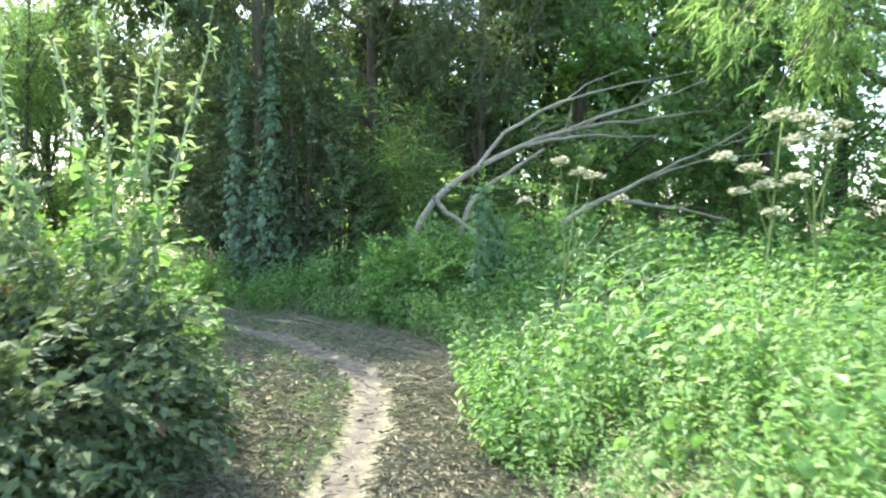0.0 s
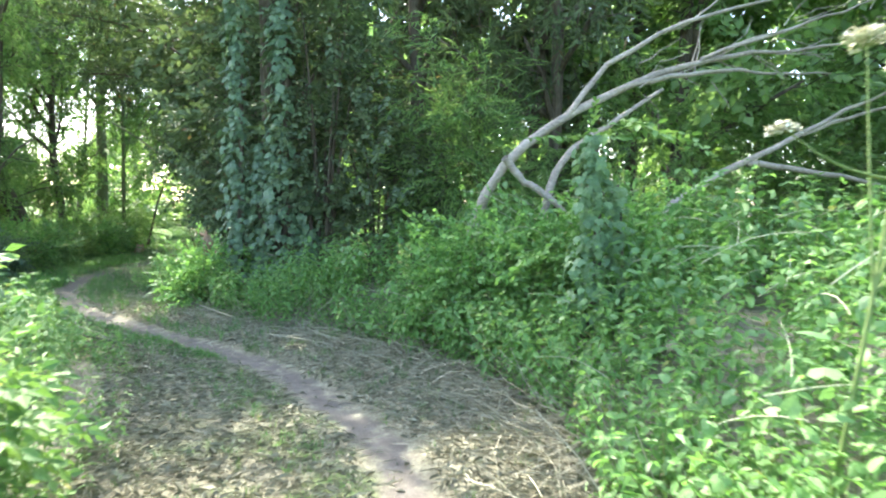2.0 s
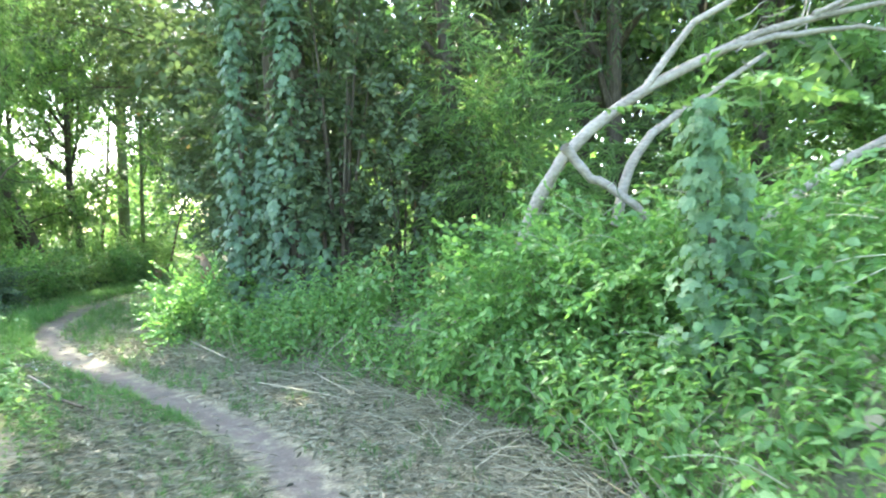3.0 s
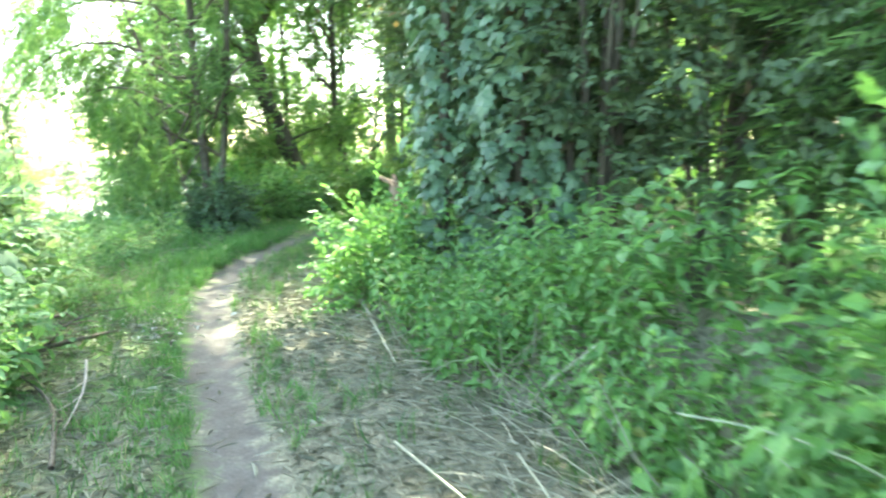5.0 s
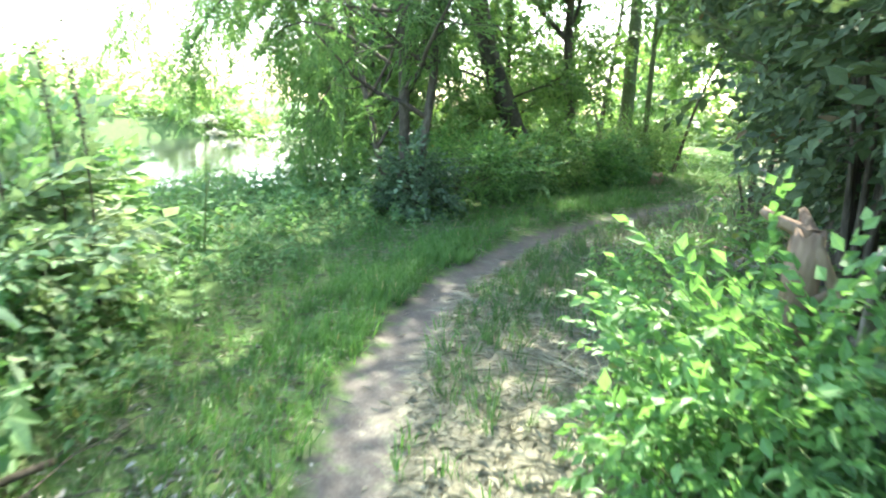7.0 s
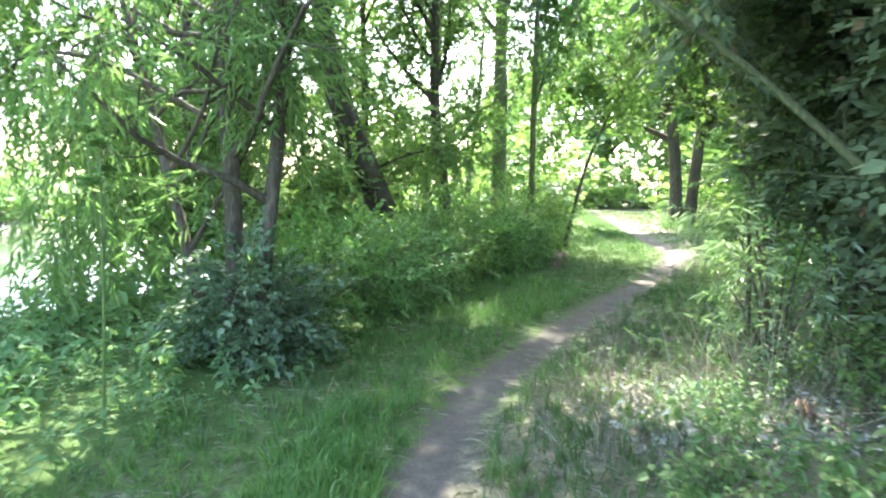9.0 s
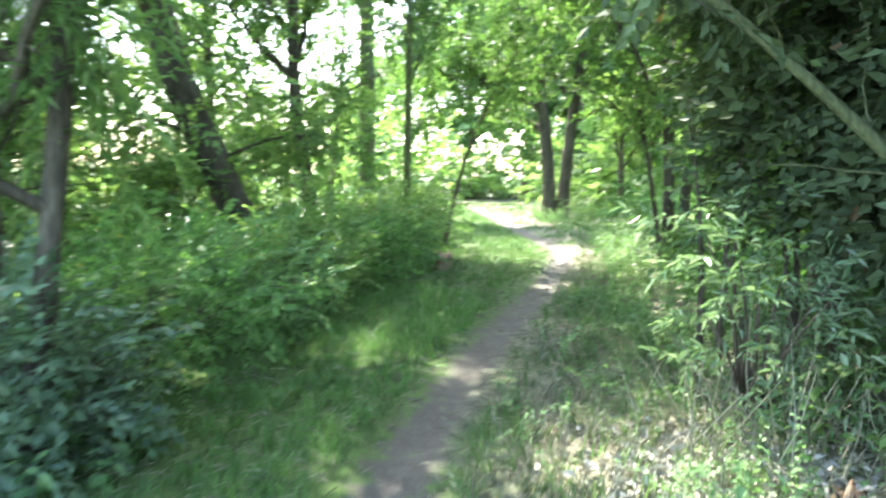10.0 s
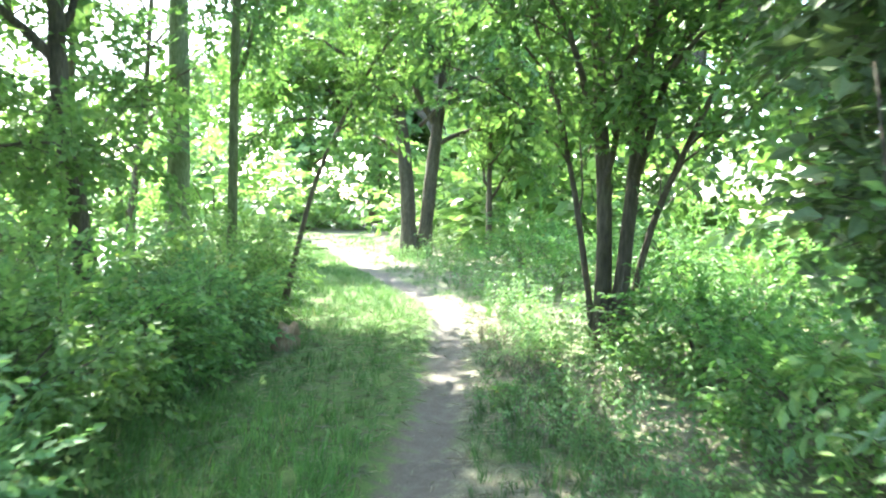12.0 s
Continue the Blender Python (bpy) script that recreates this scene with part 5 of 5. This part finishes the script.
def climber(name, columns, label, size, n, facing, mat=None, top_tuft=0):
    """Overlapping hanging leaves clothing upright columns (x, y, z0, z1, radius)."""
    x0, y0 = columns[0][:2]
    base = np.array([x0, y0, gz(x0, y0)])
    root = thing(name, base, label, "climber")
    fx, fy = facing
    for x, y, z0, z1, r in columns:
        part("stem", (lambda c: (c[0] - base, c[1], c[2]))(tube(bend([(x, y, gz(x, y)), (x + 0.05, y, (z0 + z1) / 2), (x, y, z1)], 8), 0.05, 0.02, 6, 0.1)), M_BARK, root, smooth_shade=True)
        k = int(n * (z1 - z0) * r)
        a = math.atan2(fy, fx) + rng.normal(0, 1.0, k)
        z = z0 + (z1 - z0) * rng.uniform(0, 1, k)
        rr = r * (1 + 0.25 * np.sin(3 * z + x) + 0.15 * np.sin(8 * z + 2 * a)) * (1 - 0.45 * (z - z0) / (z1 - z0)) + rng.normal(0, 0.05, k)
        o = np.stack([np.cos(a), np.sin(a), np.zeros(k)], 1)
        p = np.stack([x + rr * np.cos(a), y + rr * np.sin(a), z], 1)
        way = o * 0.45 + rng.normal(0, 0.3, (k, 3)) + [0, 0, -0.75]
        face = o + rng.normal(0, 0.25, (k, 3)) + [0, 0, 0.55]
        c = spread(LOBED, poses(p - base, way, face, rng.uniform(0.5, 1.3, k) * size))
        part("foliage", c, mat or M_IVY, root)
    if top_tuft:
        x, y, z0, z1, r = columns[0]
        q = np.stack([x + rng.normal(0.12, 0.22, top_tuft), y + rng.normal(0, 0.15, top_tuft), z1 + rng.normal(0, 0.07, top_tuft)], 1)
        way = rng.normal(0, 0.5, (top_tuft, 3)) + [0.7, 0, 0.05]
        for k, m in enumerate(poses(q - base, way, rng.normal(0, 0.3, (top_tuft, 3)) + [0, 0, 1], rng.uniform(0.7, 1.1, top_tuft))):
            part("shoot", moved(SP_TREE[k % 4], m[None]), [M_SOFT, M_STEM], root, "yellow-green young shoot")


climber("ivy_curtain", [(-3.88, 12.1, 0.3, 5.0, 0.19), (-3.22, 12.0, 0.3, 5.2, 0.21), (-3.55, 12.15, 0.3, 2.3, 0.2), (-2.9, 12.1, 0.3, 1.7, 0.18)], "large-leaved climber hanging down a tree trunk", 0.105, 780, (-0.4, -1.0))
climber("overgrown_stump", [(0.44, 8.5, 0.3, 1.98, 0.20), (0.64, 8.62, 0.3, 1.6, 0.17)], "tall stump overgrown by pale climbing leaves", 0.085, 950, (-0.3, -1.0), M_HOP, 12)


# ---- tall plants ----
def hogweed(at, height, heads, label, group="hogweed", bloom=None, leaves=5):
    """Ribbed stem, side stalks and flat cream flower heads. heads: (x, y, z, radius), in the world."""
    x, y = at
    base = np.array([x, y, gz(x, y)])
    root = thing("hogweed", base, label, "wild flower", group)
    low = base * 0
    top = np.array(heads[0][:3]) - base
    main = bend([low, top * 0.5 + [0.02, 0, 0.02], top], 10)
    part("stem", tube(main, 0.011, 0.005, 6), M_STEM, root, smooth_shade=True)
    for k, (hx, hy, hz, hr) in enumerate(heads):
        tip = np.array([hx, hy, hz]) - base
        if k:
            i = int(np.clip(len(main) * (0.45 + 0.4 * rng.uniform()), 0, 8))
            part("stalk", tube(bend([main[i], 0.5 * (main[i] + tip) + [0, 0, -0.05], tip], 7), 0.006, 0.003, 5), M_STEM, root, smooth_shade=True)
        n = 20
        a = 2 * np.pi * np.arange(n) * 0.382
        rr = hr * np.sqrt((np.arange(n) + 0.5) / n)
        ends = tip + np.stack([rr * np.cos(a), rr * np.sin(a), 0.35 * hr - 0.5 * rr ** 2 / hr + rng.normal(0, 0.006, n)], 1)
        start = tip - [0, 0, 0.35 * hr]
        rays = [tube(np.stack([start, 0.5 * (start + e) + [0, 0, -0.01], e]), 0.0018, 0.0012, 3, cap=False) for e in ends]
        head = part("flower_head", join(rays), M_STEM, root)
        m = n * 17
        p = np.repeat(ends, 17, 0) + rng.normal(0, 1, (m, 3)) * [hr * 0.1, hr * 0.1, hr * 0.045]
        tagged(part("bloom", moved(blade(0.018, 0.016, 0.1), poses(p, rng.normal(0, 1, (m, 3)) * [1, 1, 0.5], rng.normal(0, 0.3, (m, 3)) + [0, 0, 1], rng.uniform(0.8, 1.5, m))), bloom or M_FLOWER, head, "pale florets"), kind="stuff")
    k = leaves
    if not k:
        return
    a = rng.uniform(0, 2 * np.pi, k)
    z = np.linspace(0.15, 0.45, k) * height
    way = np.stack([np.cos(a), np.sin(a), 0.2 + 0 * a], 1)
    part("foliage", moved(heart(1, 0.8), poses(np.stack([0 * a, 0 * a, z], 1), way, rng.normal(0, 0.2, (k, 3)) + [0, 0, 1], rng.uniform(0.10, 0.17, k))), M_BROAD, root)


hogweed((0.80, 5.5), 1.9, [(1.07, 5.55, 1.90, 0.085), (0.91, 5.55, 1.99, 0.075), (1.19, 5.56, 1.87, 0.09), (1.42, 5.58, 1.69, 0.06), (0.62, 5.5, 1.67, 0.05)], "cream-flowered hogweed standing in the nettles")
hogweed((2.25, 5.0), 2.2, [(2.45, 5.0, 2.29, 0.12), (2.02, 5.0, 1.98, 0.09), (2.25, 5.05, 1.90, 0.1), (2.32, 4.95, 1.77, 0.1), (2.41, 5.0, 1.57, 0.09), (2.12, 4.95, 1.72, 0.07)], "tall hogweed with many fading flower heads")
hogweed((2.75, 5.0), 2.2, [(2.66, 5.0, 2.27, 0.12), (2.89, 5.0, 2.23, 0.06), (2.58, 5.05, 2.12, 0.1), (2.77, 4.95, 2.13, 0.11), (2.57, 5.0, 1.83, 0.09)], "tall hogweed with many fading flower heads")
hogweed((-9.3, 13.55), 1.5, [(-9.15, 13.5, 1.5, 0.06), (-9.2, 13.55, 1.38, 0.055), (-9.05, 13.4, 1.32, 0.055), (-9.3, 13.5, 1.58, 0.045)], "pale green hogweed gone to seed on the bank", bloom=M_SOFT, leaves=0)
hogweed((-8.9, 12.0), 1.2, [(-8.8, 12.0, 1.12, 0.09), (-9.1, 12.2, 1.0, 0.08), (-8.5, 12.1, 0.95, 0.07)], "white-flowered hogweed on the pond bank")


def tall_weed(at, tips, label):
    """Stiff branching stems with feathery leaves that grow smaller upward."""
    x, y = at
    base = np.array([x, y, gz(x, y)])
    root = thing("tall_weed", base, label, "weed")
    for tx, ty, tz in tips:
        tip = np.array([tx, ty, tz]) - base
        line = bend([(0, 0, 0), (tip[0] * 0.3, tip[1] * 0.3, tip[2] * 0.5), tip], 16)
        stem = part("stem", tube(line, 0.015, 0.005, 5), M_PALESTEM, root, smooth_shade=True)
        side = []
        for lb, q in fork_out(line, 0.006, 10, 0.30, 0.08, 0.1, 0.35, 0.5, 0.6):
            side.append(lb)
        for l in side:
            part("side_stem", tube(l, 0.003, 0.0015, 3, cap=False), M_PALESTEM, stem)
        at_l, way = along_lines([line[4:]] + side, 125, 0.0, 0.010)
        up = np.clip((at_l[:, 2] - 0.8) / (tip[2] - 0.8), 0, 1)
        way = rng.normal(0, 0.7, way.shape) + way * 0.35
        part("foliage", moved(leaf(1, 0.42, 0.2, 0.25), poses(at_l, way, rng.normal(0, 0.4, way.shape) + [0, 0, 1], (0.11 - 0.05 * up) * rng.uniform(0.6, 1.3, len(at_l)))), M_TALL, stem)
        k = 8
        at_l, way = along_lines([line], k, 0.25, 0.01)
        at_l = at_l[at_l[:, 2] < tip[2] * 0.8]
        way = rng.normal(0, 0.7, at_l.shape) + [0, 0, 0.1]
        for m in poses(at_l, way, rng.normal(0, 0.3, way.shape) + [0, 0, 1], rng.uniform(0.09, 0.17, len(at_l))):
            part("lobed_leaf", moved(heart(1, 0.8), m[None]), M_BRIGHT, stem)


tall_weed((-1.90, 3.95), [(-2.1, 3.95, 2.69), (-1.68, 3.98, 2.72), (-2.3, 3.9, 2.46), (-1.42, 4.0, 2.54), (-1.85, 4.0, 2.3)], "tall branching weed with feathery grey-green leaves")
tall_weed((-2.25, 3.7), [(-2.5, 3.7, 2.3), (-2.55, 3.6, 1.9)], "tall branching weed with feathery grey-green leaves")


def butterbur(at, n, size, label):
    """Long stalks, each carrying one very large round leaf."""
    x, y = at
    root = thing("butterbur", (x, y, gz(x, y)), label, "plant", "butterbur on the bank")
    for k in range(n):
        a = 2 * np.pi * k / n + rng.uniform(0, 1)
        d, h = rng.uniform(0.12, 0.35), rng.uniform(0.35, 0.75)
        tip = np.array([d * np.cos(a), d * np.sin(a), h])
        stalk = part("stalk", tube(bend([(0, 0, 0), (tip[0] * 0.4, tip[1] * 0.4, h * 0.7), tip], 6), 0.009, 0.006, 5), M_STEM, root, smooth_shade=True)
        s2 = size * rng.uniform(0.7, 1.15)
        part("leaf", moved(round_leaf(1.25), poses(tip[None], np.array([[np.cos(a), np.sin(a), -0.9]]), np.array([[0.9 * np.cos(a), 0.9 * np.sin(a), 0.8]]), [s2])), M_BUTTER, stalk, smooth_shade=True)


butterbur((-5.5, 9.45), 6, 0.15, "large round-leaved butterbur beside cut branches")
butterbur((-6.2, 9.9), 5, 0.16, "round-leaved butterbur on the bank")
butterbur((-5.0, 8.8), 5, 0.14, "round-leaved butterbur on the bank")
for k, (x, y, h) in enumerate([(-7.3, 10.8, 1.75), (-7.45, 10.7, 1.6), (-7.7, 10.9, 1.55), (-7.2, 10.4, 1.7), (-6.9, 10.1, 1.5), (-7.6, 10.2, 1.65)]):
    root = thing("dry_dock_stem", (x, y, gz(x, y)), "dry brown seed stalk standing among brambles", "dry plant", "dry stalks on the bank")
    l = bend([(0, 0, 0), (-0.05, 0.02, h * 0.5), (-0.16 - 0.03 * k, -0.05, h)], 8)
    part("stalk", tube(l, 0.008, 0.003, 5), M_DRYSTEM, root, smooth_shade=True)
    p, w = along_lines([l[4:]], 60, 0.0, 0.012)
    tagged(part("seed_head", moved(blade(0.022, 0.014), poses(p, rng.normal(0, 1, p.shape) + [0, 0, 0.4], rng.normal(0, 1, p.shape), rng.uniform(0.7, 1.3, 60))), M_DRYSTEM, root), kind="stuff")


# ---- stumps, big limb, sticks ----
def stump(at, height, r, label, lean=(0, 0), prong=True):
    x, y = at
    base = np.array([x, y, gz(x, y)])
    root = thing("stump", base, label, "stump")
    n = 14
    l = bend([(0, 0, 0), (lean[0] * 0.5, lean[1] * 0.5, height * 0.5), (*lean, height)], 9)
    c = tube(l, np.linspace(r * 1.5, r, 9), sides=n, rough=0.07)
    v = c[0].copy()
    v[-n - 1:-1, 2] += rng.uniform(-0.07, 0.05, n)
    part("trunk", (v, c[1], c[2]), M_STUMP, root, smooth_shade=True)
    if prong:
        for way, ln, a, b, k in (((-0.85, -0.3, 0.45), 0.16, 0.6, 0.3, 8), ((0.5, 0.1, -0.85), 0.4, 0.5, 0.2, 8), ((-0.1, 0.1, 1.0), 0.09, 0.7, 0.2, 8), ((0.7, -0.2, 0.4), 0.12, 0.5, 0.2, 6)):
            part("snag", tube(wander(l[k], way, ln, 6, 0.14), r * a, r * b, 7, 0.12), M_STUMP, root, smooth_shade=True)


for x, y, h in [(-4.5, 12.0, 0.78), (-4.2, 11.9, 0.74), (-4.75, 12.3, 0.5), (-4.35, 11.8, 0.5), (-4.0, 12.1, 0.65)]:
    shrub("stump_weed", (x, y), (0.2, 0.2, h), "leafy weed growing round the broken stump", M_NETTLE, SP_FINE, 75, 5, category="weed", group="weeds round the stump", bark=M_STEM)
stump((-4.40, 12.25), 0.97, 0.05, "broken weathered stump standing among weeds", (0.02, -0.05))
stump((-10.5, 21.5), 0.27, 0.10, "low rotten stump beside the bushes", (0.05, 0), False)
stump((-6.35, 15.9), 0.18, 0.06, "short cut willow stump by the way", (0.03, 0), False)


def stick(pts, r, label, mat=None, name="dead_stick", forks=1, group="fallen sticks"):
    p = np.array(pts, float)
    base = p[0].copy()
    root = thing(name, base, label, "stick", group)
    l = bend(p, 10)
    part("shaft", (lambda c: (c[0] - base, c[1], c[2]))(tube(l, r, r * 0.5, 6, 0.06)), mat or M_DEAD, root, smooth_shade=True)
    for k in range(forks):
        q = wander(l[3 + 2 * k], unit(l[5] - l[4]) + rng.normal(0, 0.4, 3) * [1, 1, 0.5], 0.3, 5, 0.12)
        part("twig", (lambda c: (c[0] - base, c[1], c[2]))(tube(q, r * 0.5, r * 0.2, 4)), mat or M_DEAD, root, smooth_shade=True)


stick([(-4.23, 12.38, 0.55), (-4.22, 12.38, 0.92)], 0.016, "pale upright stake among the weeds", forks=0, group="stakes")
stick([(-4.25, 12.36, 0.86), (-3.95, 12.2, 0.87), (-3.6, 12.0, 0.80), (-3.3, 11.9, 0.72)], 0.012, "pale dead twig caught in the weeds", forks=2)
stick([(-4.73, 9.75, 0.10), (-4.36, 9.52, 0.07), (-4.03, 9.23, 0.05)], 0.009, "peeled dead branch lying in the grass", M_DEAD, forks=2)
stick([(-5.5, 9.45, 0.14), (-5.72, 9.81, 0.12), (-5.9, 10.3, 0.10)], 0.025, "cut branch lying at the foot of the bank", M_BARK)
stick([(-5.3, 9.5, 0.06), (-5.18, 9.91, 0.10), (-5.3, 10.3, 0.06)], 0.02, "cut branch lying at the foot of the bank", M_BARK)
stick([(-3.7, 9.0, 0.06), (-4.3, 9.35, 0.07), (-5.0, 9.5, 0.08)], 0.012, "thin dead stick on the mown ground", M_BARK)
stick([(-4.40, 11.75, 0.08), (-3.85, 11.2, 0.06), (-3.3, 10.65, 0.05)], 0.014, "bleached dry stalk along the nettles' edge", M_STRAW, "dry_stalk", 1, "dry stalks")
stick([(-2.75, 9.85, 0.05), (-2.3, 9.6, 0.06), (-1.9, 9.4, 0.05)], 0.007, "bleached dry stalk along the nettles' edge", M_STRAW, "dry_stalk", 1, "dry stalks")
stick([(-2.25, 9.95, 0.08), (-2.0, 9.7, 0.06), (-1.75, 9.45, 0.04)], 0.006, "bleached dry stalk along the nettles' edge", M_STRAW, "dry_stalk", 1, "dry stalks")

# long dead stalks where the nettles were cut
y = rng.uniform(5.6, 12.6, 1300)
x = right_x(y) + rng.normal(-0.08, 0.22, 1300)
a = rng.uniform(0, 2 * np.pi, 1300)
way = np.stack([np.cos(a) - 0.2, np.sin(a) + 0.15, rng.uniform(-0.02, 0.35, 1300)], 1)
stuff("cut_stalks", moved(tube(np.array([(0, 0, 0), (0.01, 0.5, 0.03), (0, 1, 0)]), 0.0085, 0.005, 3, cap=False), poses(np.stack([x, y, ground_z(x, y) + 0.02], 1), way, np.tile([0.1, 0, 1.0], (1300, 1)), rng.uniform(0.12, 0.48, 1300))),
      [M_STRAW], "dry cut nettle stalks at the bed's edge", "dry stalks")
x, y = -5.5 + rng.normal(0, 0.28, 150), 10.55 + rng.normal(0, 0.25, 150)
stuff("pale_leaf_scatter", moved(leaf(1, 0.6, 0.4, 0.3), poses(np.stack([x, y, ground_z(x, y) + 0.03], 1), rng.normal(0, 1, (150, 3)) * [1, 1, 0.3], rng.normal(0, 0.4, (150, 3)) + [0, 0, 1], rng.uniform(0.02, 0.06, 150))),
      [M_PALE], "pale withered leaves scattered on the mown ground", "withered leaves")

# big limbs of the dark tree over the way
def over_limb(pts, r, label):
    base = np.array(pts[0], float)
    root = thing("overhanging_limb", base, label, "branch", "limbs over the way")
    l = bend(pts, 14)
    part("limb", (lambda c: (c[0] - base, c[1], c[2]))(tube(l, r, r * 0.5, 8, 0.04)), M_MOSSY, root, smooth_shade=True)
    for q, w in fork_out(l, r, 8, 0.9, 0.15, -0.03, 0.2):
        part("twig", (lambda c: (c[0] - base, c[1], c[2]))(tube(q, w * 0.4, 0.003, 4, cap=False)), M_MOSSY, root)


over_limb([(-5.1, 16.7, 0.0), (-5.7, 16.6, 1.0), (-6.5, 16.5, 1.82), (-7.05, 16.45, 2.3), (-7.6, 16.4, 2.75), (-8.2, 16.3, 3.1)], 0.038, "bare mossy limb slanting up over the way")

# a patch of sun brightened with pale litter, and dry twigs, beside the willow bush
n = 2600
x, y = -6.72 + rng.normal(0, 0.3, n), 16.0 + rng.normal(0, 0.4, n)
stuff("sun_patch_litter", moved(leaf(1, 0.5, 0.4, 0.3), poses(np.stack([x, y, ground_z(x, y) + 0.02], 1), rng.normal(0, 1, (n, 3)) * [1, 1, 0.3], rng.normal(0, 0.5, (n, 3)) + [0, 0, 1], rng.uniform(0.03, 0.09, n))),
      [M_PALE], "dry leaves made pale to brighten a patch of sun", "withered leaves")
n = 260
x, y = -6.55 + rng.normal(0, 0.32, n), 16.5 + rng.normal(0, 0.42, n)
way = rng.normal(0, 0.55, (n, 3)) + [-0.2, -0.1, 0.75]
stuff("dry_twigs", moved(tube(np.array([(0, 0, 0), (0.02, 0.5, 0.03), (-0.02, 1, 0.0)]), 0.007, 0.003, 3, cap=False), poses(np.stack([x, y, ground_z(x, y)], 1), way, rng.normal(0, 1, (n, 3)), rng.uniform(0.25, 0.7, n))),
      [M_STRAW], "dry bent stalks under the willow bush", "dry stalks")

# dry stalks leaning out of the nettles' foot
n = 520
y = rng.uniform(5.5, 12.6, n)
x = right_x(y) + np.abs(rng.normal(0.05, 0.22, n))
way = np.stack([rng.normal(-0.25, 0.7, n), rng.normal(-0.05, 0.7, n), rng.uniform(0.1, 1.0, n)], 1)
stuff("leaning_stalks", moved(tube(np.array([(0, 0, 0), (0.015, 0.5, 0.05), (0, 1, 0)]), 0.0075, 0.004, 3, cap=False), poses(np.stack([x, y, ground_z(x, y)], 1), way, rng.normal(0, 1, (n, 3)), rng.uniform(0.2, 0.6, n))),
      [M_STRAW], "dry and pale green stalks leaning from the nettles", "dry stalks")

# brushwood dumped at the foot of the bank
n = 55
x, y = -5.75 + rng.normal(0, 0.22, n), 9.8 + rng.normal(0, 0.25, n)
a = rng.uniform(0, 2 * np.pi, n)
way = np.stack([np.cos(a), np.sin(a), rng.uniform(-0.02, 0.25, n)], 1)
stuff("brushwood", moved(tube(np.array([(0, 0, 0), (0.03, 0.4, 0.02), (-0.02, 0.7, 0.03), (0.02, 1, 0)]), 0.011, 0.004, 4, cap=False), poses(np.stack([x, y, ground_z(x, y) + 0.02], 1), way, np.tile([0.1, 0, 1.0], (n, 1)), rng.uniform(0.25, 0.6, n))),
      [M_BARK], "dark cut twigs heaped beside the butterbur", "brushwood")

# long pale stems bowed over the tops of the nettles
n = 80
x, y = pick(900, (-3.0, 2.6, 5.6, 10.6), nettle_zone)
x, y = x[:n], y[:n]
n = len(x)
a = rng.uniform(0, 2 * np.pi, n)
way = np.stack([np.cos(a), np.sin(a), rng.uniform(0.0, 0.5, n)], 1)
stuff("bowed_stems", moved(tube(bend([(0, 0, 0), (0.03, 0.3, 0.1), (-0.02, 0.65, 0.14), (0, 1, 0.03)], 7), 0.007, 0.003, 4, cap=False), poses(np.stack([x, y, ground_z(x, y) + heights(x, y) * rng.uniform(0.5, 0.85, n)], 1), way, np.tile([0.1, 0, 1.0], (n, 1)), rng.uniform(0.35, 0.8, n))),
      [M_PALESTEM], "pale bent stems lying over the nettles", "stems")

# withered grass and weeds on the wood side of the way
x, y = strip(2600, 14.8, 23.0, lambda x, y: (x > way_x(y) + 0.35) * np.clip(0.5 + 0.8 * lumps(2.1 * x + 3, 2.1 * y), 0.1, 1))
stuff("withered_grass", spread(LONG_TUFTS, stand(x, y, ground_z(x, y) - 0.01, rng.uniform(0.2, 0.6, len(x)), 0.4)), [M_CLIP], "dry pale grass among the weeds beside the way", "grass")
x, y = strip(900, 15.2, 23.0, lambda x, y: (x > way_x(y) + 0.45) * np.clip(0.5 + 0.8 * lumps(1.7 * x, 1.7 * y + 1), 0.1, 1))
stuff("small_weeds", spread(BRAMBLES + SOFTS[:3], stand(x, y, ground_z(x, y) - 0.02, rng.uniform(0.14, 0.34, len(x)), 0.3)), [M_BROAD, M_STEM], "small leafy weeds in the mown edge of the way", "weeds")
